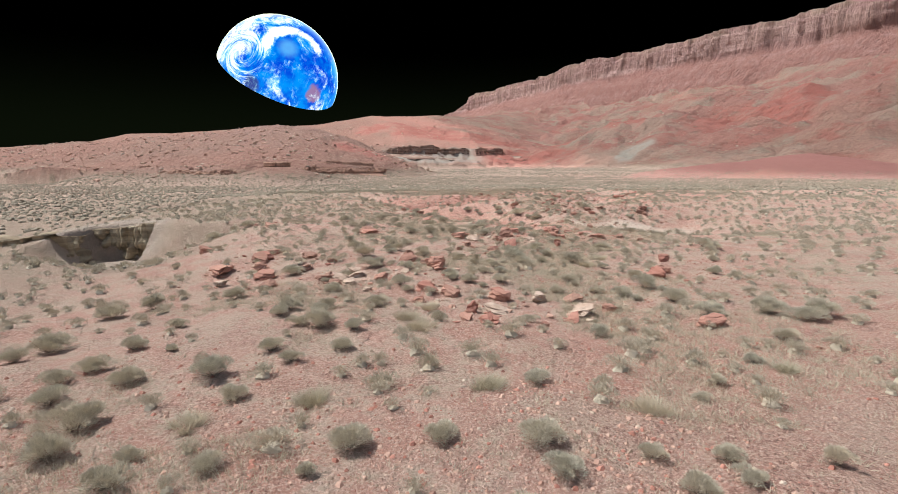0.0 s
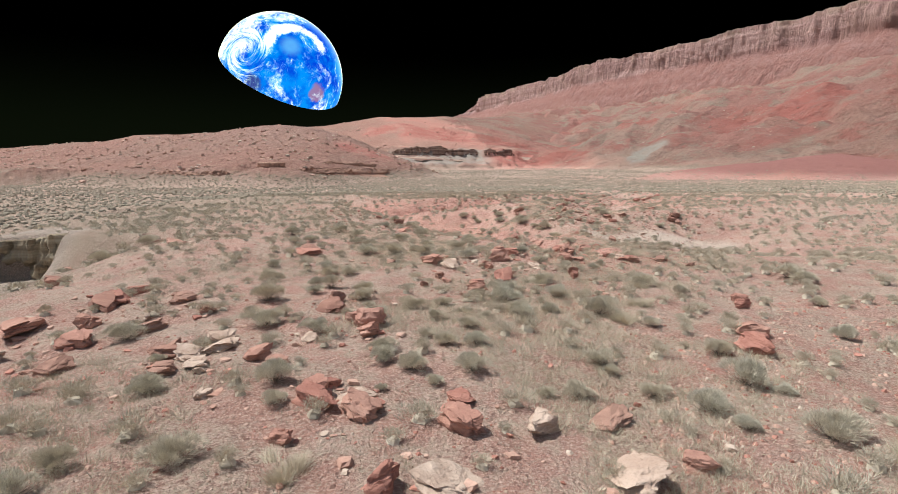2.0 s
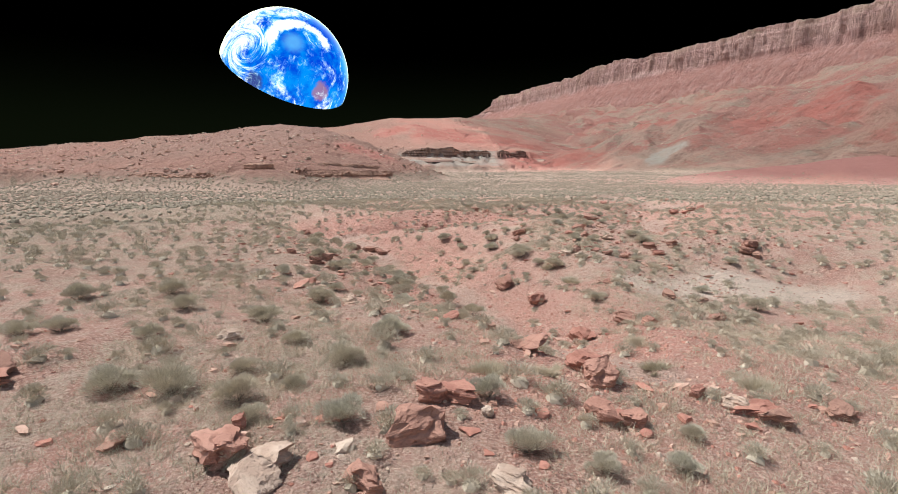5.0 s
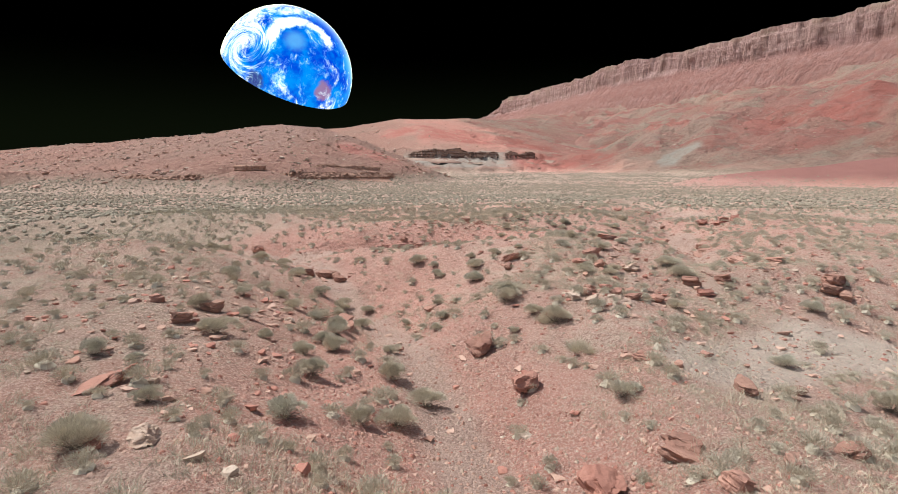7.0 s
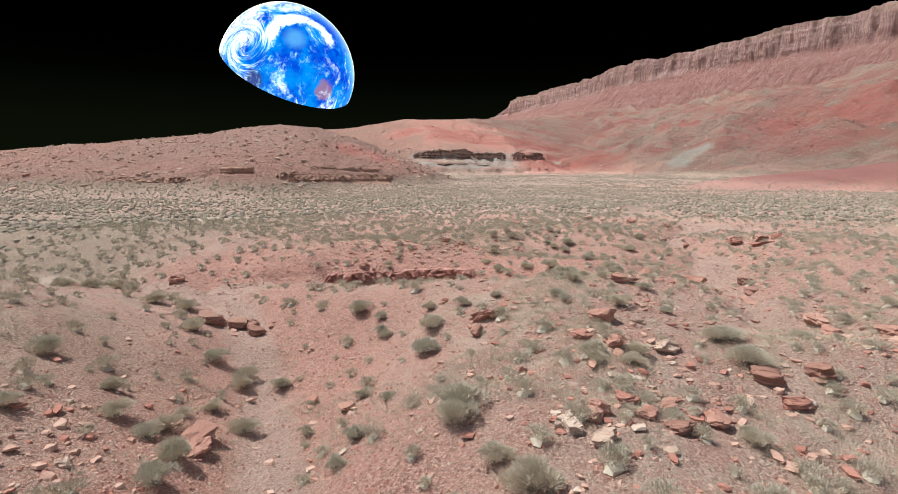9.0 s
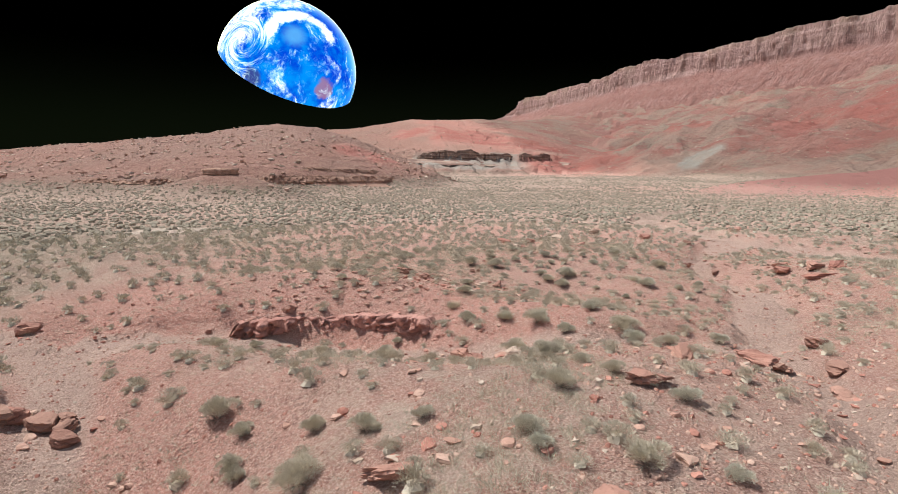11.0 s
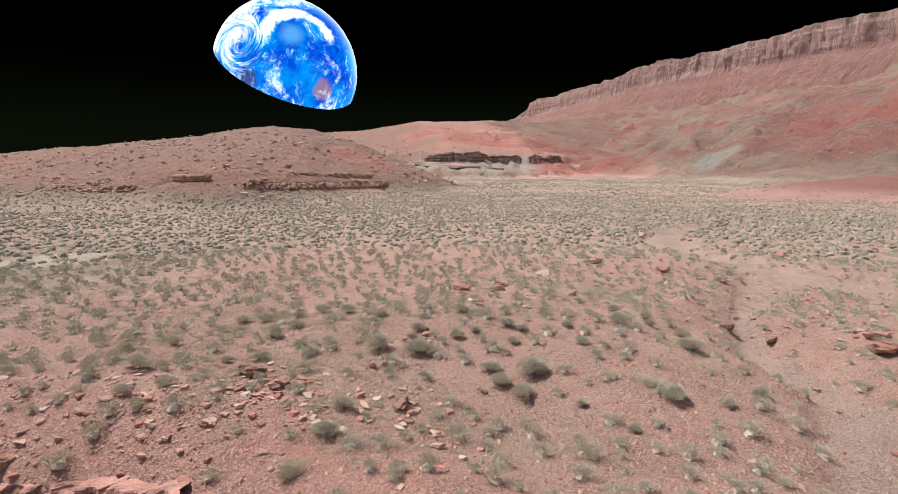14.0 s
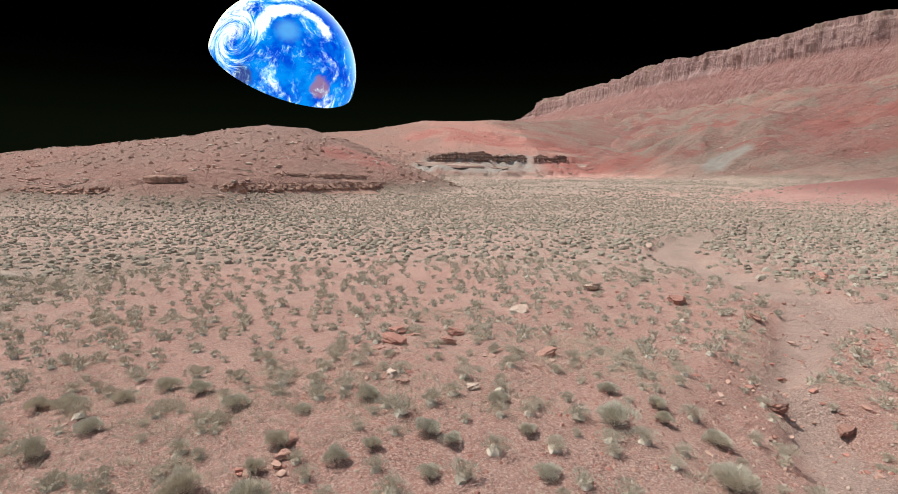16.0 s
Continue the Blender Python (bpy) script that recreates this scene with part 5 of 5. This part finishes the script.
for x, y, wide in [(19.5, 82.5, 0.68), (22.3, 82.6, 0.80), (9.6, 82.9, 1.03), (26.7, 82.6, 1.33), (17.2, 82.9, 0.81), (26.9, 83.2, 1.08), (15.6, 83.5, 0.94), (18.0, 83.5, 0.66), (20.0, 83.8, 0.67), (10.1, 84.2, 0.88), (19.4, 84.2, 0.89), (22.0, 84.3, 0.70), (27.5, 85.4, 1.04), (24.5, 85.1, 1.41), (13.6, 85.5, 0.97), (15.7, 85.2, 0.64), (8.0, 86.3, 1.10), (26.2, 85.9, 0.76), (6.8, 86.5, 1.01), (9.5, 86.7, 0.91), (26.3, 86.7, 0.79), (21.3, 86.1, 0.92), (17.4, 86.2, 0.92), (11.8, 87.0, 0.94), (10.4, 87.6, 0.98), (24.9, 87.4, 0.84)]:
    set_plant(SHRUBS, x, y, wide, LOOSE.uniform(0.8, 1.0))
    SINGLE.append((x, y))
for x, y, wide in [(2.3, -0.9, 1.10), (-7.7, -0.4, 0.86), (-1.2, 0.4, 1.09), (-5.2, 0.6, 1.10), (7.0, 1.1, 0.91), (-2.6, 5.4, 1.10), (-2.9, 6.5, 1.07), (8.5, 7.7, 0.97), (-2.1, 7.7, 0.96), (6.8, 16.6, 1.10), (1.7, 17.6, 0.60), (7.9, 18.2, 1.10), (3.5, 18.1, 0.94), (9.2, 21.0, 1.10), (5.1, 21.9, 1.02), (11.9, 28.3, 0.97), (7.1, 29.1, 0.73), (5.8, 29.2, 1.10), (11.2, 31.7, 0.95), (11.6, 34.4, 1.10), (12.2, 44.6, 1.06), (11.5, 47.4, 1.10), (19.3, 52.7, 1.10), (9.9, 71.0, 1.10), (16.9, 71.2, 1.10), (15.4, 71.4, 1.10), (13.1, 74.0, 1.10), (23.8, 79.5, 1.02), (20.2, 80.4, 1.10)]:
    set_plant(TUFTS, x, y, wide, 0.8)
    SINGLE.append((x, y))


# ---- what lies everywhere: stones, scrub and grass too many to count ----


def clear_of(x, y):
    """Where plants may grow: not in the beds, on the pale pan or on the steepest banks."""
    z = soil_zones(x, y, ground(x, y))
    step = np.hypot(ground(x + 0.4, y) - ground(x - 0.4, y), ground(x, y + 0.4) - ground(x, y - 0.4)) / 0.8
    return (1 - z["bed"]) * (1 - 0.85 * z["pale"]) * smooth(1.0, 0.45, step) * (1 - 0.4 * z["red"]) * np.where(np.hypot(x, y) > 160, smooth(1.5, -0.8, ground(x, y)), 1.0)


def scattered(name, label, category, material, block, x, y, size, tall, rs, smooth_shade=False, sink=0.0):
    """Many copies of a few small blocks as one mesh."""
    z = ground(x, y)
    verts, faces, n = [], [], 0
    pick = rs.randint(0, len(block), len(x))
    for b, (v, f) in enumerate(block):
        i = np.where(pick == b)[0]
        if not len(i):
            continue
        a = rs.uniform(0, 6.28, len(i))
        c, s = np.cos(a)[:, None], np.sin(a)[:, None]
        px = (v[None, :, 0] * c - v[None, :, 1] * s) * size[i][:, None] + x[i][:, None]
        py = (v[None, :, 0] * s + v[None, :, 1] * c) * size[i][:, None] + y[i][:, None]
        pz = v[None, :, 2] * (size[i] * tall[i])[:, None] + (z[i] - sink * size[i])[:, None]
        verts.append(np.stack([px, py, pz], -1).reshape(-1, 3))
        faces.append((f[None] + (np.arange(len(i)) * len(v))[:, None, None]).reshape(-1, 3) + n)
        n += len(i) * len(v)
    me = array_mesh(name, np.concatenate(verts), np.concatenate(faces), smooth_shade)
    me.materials.append(material)
    return tagged(new(name, me), label, category, kind="stuff")


def cored_block(seed, count, leaf, width):
    """A shrub seen from some way off: leaves over a dense heart of twigs."""
    v, f = shrub_block(seed, count, leaf, width)
    cv, cf = mound_block(seed, 0, leaf, width, 3, 7, 0.45)
    return np.concatenate([v, cv]), np.concatenate([f, cf + len(v)])


def pebble_block(seed):
    rs = np.random.RandomState(seed)
    v = np.array([[0.5, 0, 0], [0.12, 0.45, 0], [-0.42, 0.3, 0], [-0.45, -0.25, 0], [0.15, -0.46, 0], [0.28, 0.1, 0.34], [-0.2, 0.15, 0.38], [0.0, -0.25, 0.3]])
    v = v * rs.uniform(0.75, 1.25, v.shape)
    v[:5, 2] -= 0.12
    f = np.array([[0, 1, 5], [1, 6, 5], [1, 2, 6], [2, 3, 6], [3, 7, 6], [3, 4, 7], [4, 0, 7], [0, 5, 7], [5, 6, 7]])
    return v, f


rs = np.random.RandomState(23)

# pebbles, thick on the slopes of the gully and the banks
n = 190000
y = rs.uniform(-6, 105, n)
x = 0.24 * y + rs.normal(size=n) * (9 + 0.14 * y)
dg, _, _, _ = along(x, y, GULLY)
ds, _, _, _ = along(x, y, SIDE_WASH)
dw, _, _, _ = along(x, y, WASH)
weight = 0.06 + 0.10 * smooth(22, 45, y) + 0.55 * smooth(9, 2, dg) + 0.4 * smooth(8, 2, ds) + 0.4 * smooth(10, 3, dw) + 0.5 * smooth(0.2, 0.8, fractal(x, y, 9, 3, 91))
keep = rs.rand(n) < weight
x, y = x[keep], y[keep]
size = 0.035 + 0.14 * rs.rand(len(x)) ** 3.8
PEBBLES = [pebble_block(k) for k in range(8)]
for tone, mat in enumerate((PINK_LOOSE, RED_LOOSE, PALE_LOOSE)):
    part_ = (np.arange(len(x)) % 10 < 6) if tone == 0 else (np.arange(len(x)) % 10 >= 6) & (np.arange(len(x)) % 10 < 9) if tone == 1 else (np.arange(len(x)) % 10 == 9)
    scattered("pebbles", ("pinkish loose pebbles", "red loose pebbles", "pale loose pebbles")[tone] + " strewn over the sand", "pebbles", mat, PEBBLES, x[part_], y[part_], size[part_], rs.uniform(0.5, 1.0, part_.sum()), rs)

# broken rock round the boulders and on the stony slope
spots = np.array(STONES)
i = rs.randint(0, len(spots), 1500)
x = spots[i, 0] + rs.normal(size=1500) * (0.35 + 0.8 * spots[i, 2])
y = spots[i, 1] + rs.normal(size=1500) * (0.35 + 0.8 * spots[i, 2])
x = np.concatenate([x, 10 + rs.normal(size=700) * 4.0, 23 + rs.normal(size=1300) * 7.0, 0 + rs.normal(size=900) * 4.0, 15.5 + rs.normal(size=500) * 3.2, 36 + rs.normal(size=420) * 4.0, 42 + rs.normal(size=600) * 6.0])
y = np.concatenate([y, 77 + rs.normal(size=700) * 1.2, 57 + rs.normal(size=1300) * 8.0, 46 + rs.normal(size=900) * 6.0, 52 + rs.normal(size=500) * 4.0, 86 + rs.normal(size=420) * 8.0, 97 + rs.normal(size=600) * 7.0])
size = 0.07 + 0.27 * rs.rand(len(x)) ** 4.0
n = 6500
cx, cy = rs.uniform(-30, 17, n), rs.uniform(66, 79, n)
cd, cs, _, _ = along(cx, cy, SIDE_WASH)
near_bank = (cs > 0) & (cd < 5.0) & (rs.rand(n) < smooth(5.0, 0.8, cd) * (0.25 + 0.75 * smooth(-0.3, 0.5, fractal(cx, cy, 2.2, 2, 105))))
x, y = np.concatenate([x, cx[near_bank]]), np.concatenate([y, cy[near_bank]])
size = np.concatenate([size, 0.04 + 0.20 * rs.rand(near_bank.sum()) ** 4])
loosened = np.arange(len(x)) >= len(x) - near_bank.sum()
CHIPS = [fragment_block(70 + k) for k in range(7)]
for tone, mat in enumerate((PINK_LOOSE, RED_LOOSE, PALE_LOOSE)):
    some = np.isin(np.arange(len(x)) % 8, ((0, 1, 2, 3), (4, 5, 6), (7,))[tone])
    some = some & ~loosened | loosened & (tone == 1)
    scattered("rock_fragments", ("pinkish", "red", "pale")[tone] + " angular rock fragments strewn round the boulders", "rock fragments", mat, CHIPS, x[some], y[some], size[some], rs.uniform(0.6, 1.1, some.sum()), rs)

# scrub past the shrubs that stand singly
n = 84000
far = np.sqrt(rs.rand(n)) * 300 + 4
ang = np.radians(rs.uniform(-50, 52, n))
x, y = -2 + far * np.sin(ang), -14 + far * np.cos(ang)
x, y = np.concatenate([x, rs.uniform(-15, 48, 2500)]), np.concatenate([y, rs.uniform(72, 115, 2500)])
far = np.hypot(x + 2, y + 14)
density = clear_of(x, y) * (0.5 + 0.5 * smooth(-0.6, 0.3, fractal(x, y, 22, 3, 95))) * smooth(330, 200, far)
density *= 1 - 0.75 * smooth(-20, -30, x) * smooth(70, 55, y)
keep = rs.rand(len(x)) < density
x, y, far = x[keep], y[keep], far[keep]
# one shrub to a patch of ground, so that they keep apart
cell = np.floor(x / 0.95).astype(int) * 100003 + np.floor(y / 0.95).astype(int)
_, first = np.unique(cell, return_index=True)
x, y, far = x[first], y[first], far[first]
crowd = np.ones(len(x), bool)
for k in range(len(SINGLE)):
    crowd &= np.hypot(x - SINGLE[k][0], y - SINGLE[k][1]) > 0.75
x, y, far = x[crowd], y[crowd], far[crowd]
gap = np.min(np.hypot(x[:, None] - np.array([p[1][0] for p in PATH])[None], y[:, None] - np.array([p[1][1] for p in PATH])[None]), axis=1)
size = 0.5 + 0.62 * rs.rand(len(x)) ** 1.5
order = np.argsort(gap)
singles = order[: max(0, 285 - len(SINGLE))]
for i in singles:
    set_plant(SHRUBS, x[i], y[i], size[i], LOOSE.uniform(0.75, 1.05))
rest = np.ones(len(x), bool)
rest[singles] = False
for near, far_, name, label, count, leaf, width in (
    (0, 22, "scrub", "scattered grey-green desert shrubs across the flat", 950, 0.085, 0.085),
    (22, 50, "scrub", "scattered grey-green desert shrubs across the flat", 150, 0.16, 0.14),
    (50, 110, "far_scrub", "dense low grey-green scrub on the far plain", 8, 0.18, 0.3),
    (110, 999, "far_scrub", "dense low grey-green scrub on the far plain", 0, 0.2, 0.3),
):
    part_ = rest & (gap >= near) & (gap < far_)
    scattered(name, label, "scrub", SCRUB_LEAF if near < 50 else SHADED_SCRUB, [cored_block(40 + k, count, leaf, width) if near < 50 else mound_block(40 + k, count, leaf, width, 2, 7 if near < 110 else 6, 0.9) for k in range(6)], x[part_], y[part_], size[part_], rs.uniform(0.75, 1.05, part_.sum()), rs, sink=0.03)

# the plain as far as the foot of the slopes
n = 38000
x, y = rs.uniform(-60, 470, n), rs.uniform(250, 720, n)
z = ground(x, y)
keep = (z < 4) & (rs.rand(n) < clear_of(x, y) * (0.25 + 0.75 * smooth(-0.5, 0.4, fractal(x, y, 40, 3, 93)))) & (np.abs(x - 60) < 0.85 * y)
x, y = x[keep], y[keep]
scattered("far_scrub", "dense low grey-green scrub on the far plain", "scrub", SHADED_SCRUB, [mound_block(60 + k, 0, 0.2, 0.3, 2, 5) for k in range(6)], x, y, rs.uniform(0.7, 1.7, len(x)), rs.uniform(0.6, 0.9, len(x)), rs, sink=0.05)

# short dry grass and seedlings
n = 110000
y = rs.uniform(-6, 100, n)
x = 0.24 * y + rs.normal(size=n) * (8 + 0.10 * y)
keep = rs.rand(n) < clear_of(x, y) * (0.05 + 0.95 * smooth(-0.05, 0.4, fractal(x, y, 5, 3, 97)))
x, y = x[keep], y[keep]
scattered("dry_grass", "short dry grass and seedlings in patches", "grass", STRAW, [grass_block(20 + k, 20, 0.36, 0.009) for k in range(5)], x, y, rs.uniform(0.25, 0.65, len(x)), rs.uniform(0.7, 1.2, len(x)), rs)

# boulders down the far hillsides
n = 16000
x, y = rs.uniform(-300, 40, n), rs.uniform(185, 420, n)
x, y = np.concatenate([x, rs.uniform(-250, 700, 14000)]), np.concatenate([y, rs.uniform(520, 1300, 14000)])
z = ground(x, y)
far = np.hypot(x, y)
keep = (z > -1.5) & (rs.rand(len(x)) < 0.25 + 0.5 * smooth(-0.2, 0.6, fractal(x, y, 50, 3, 99))) & (cliff_gap(x, y) > 60)
x, y, far = x[keep], y[keep], far[keep]
size = (0.35 + 1.7 * rs.rand(len(x)) ** 5) * np.where(far > 480, 1.5, 1.0)
for tone, mat in enumerate((PINK_LOOSE, PALE_LOOSE)):
    some = (np.arange(len(x)) % 3 < 2) == (tone == 0)
    scattered("hillside_rocks", ("brownish pink", "pale")[tone] + " boulders strewn down the stony hillsides", "rocks", mat, CHIPS, x[some], y[some], size[some], rs.uniform(0.6, 1.1, some.sum()), rs)
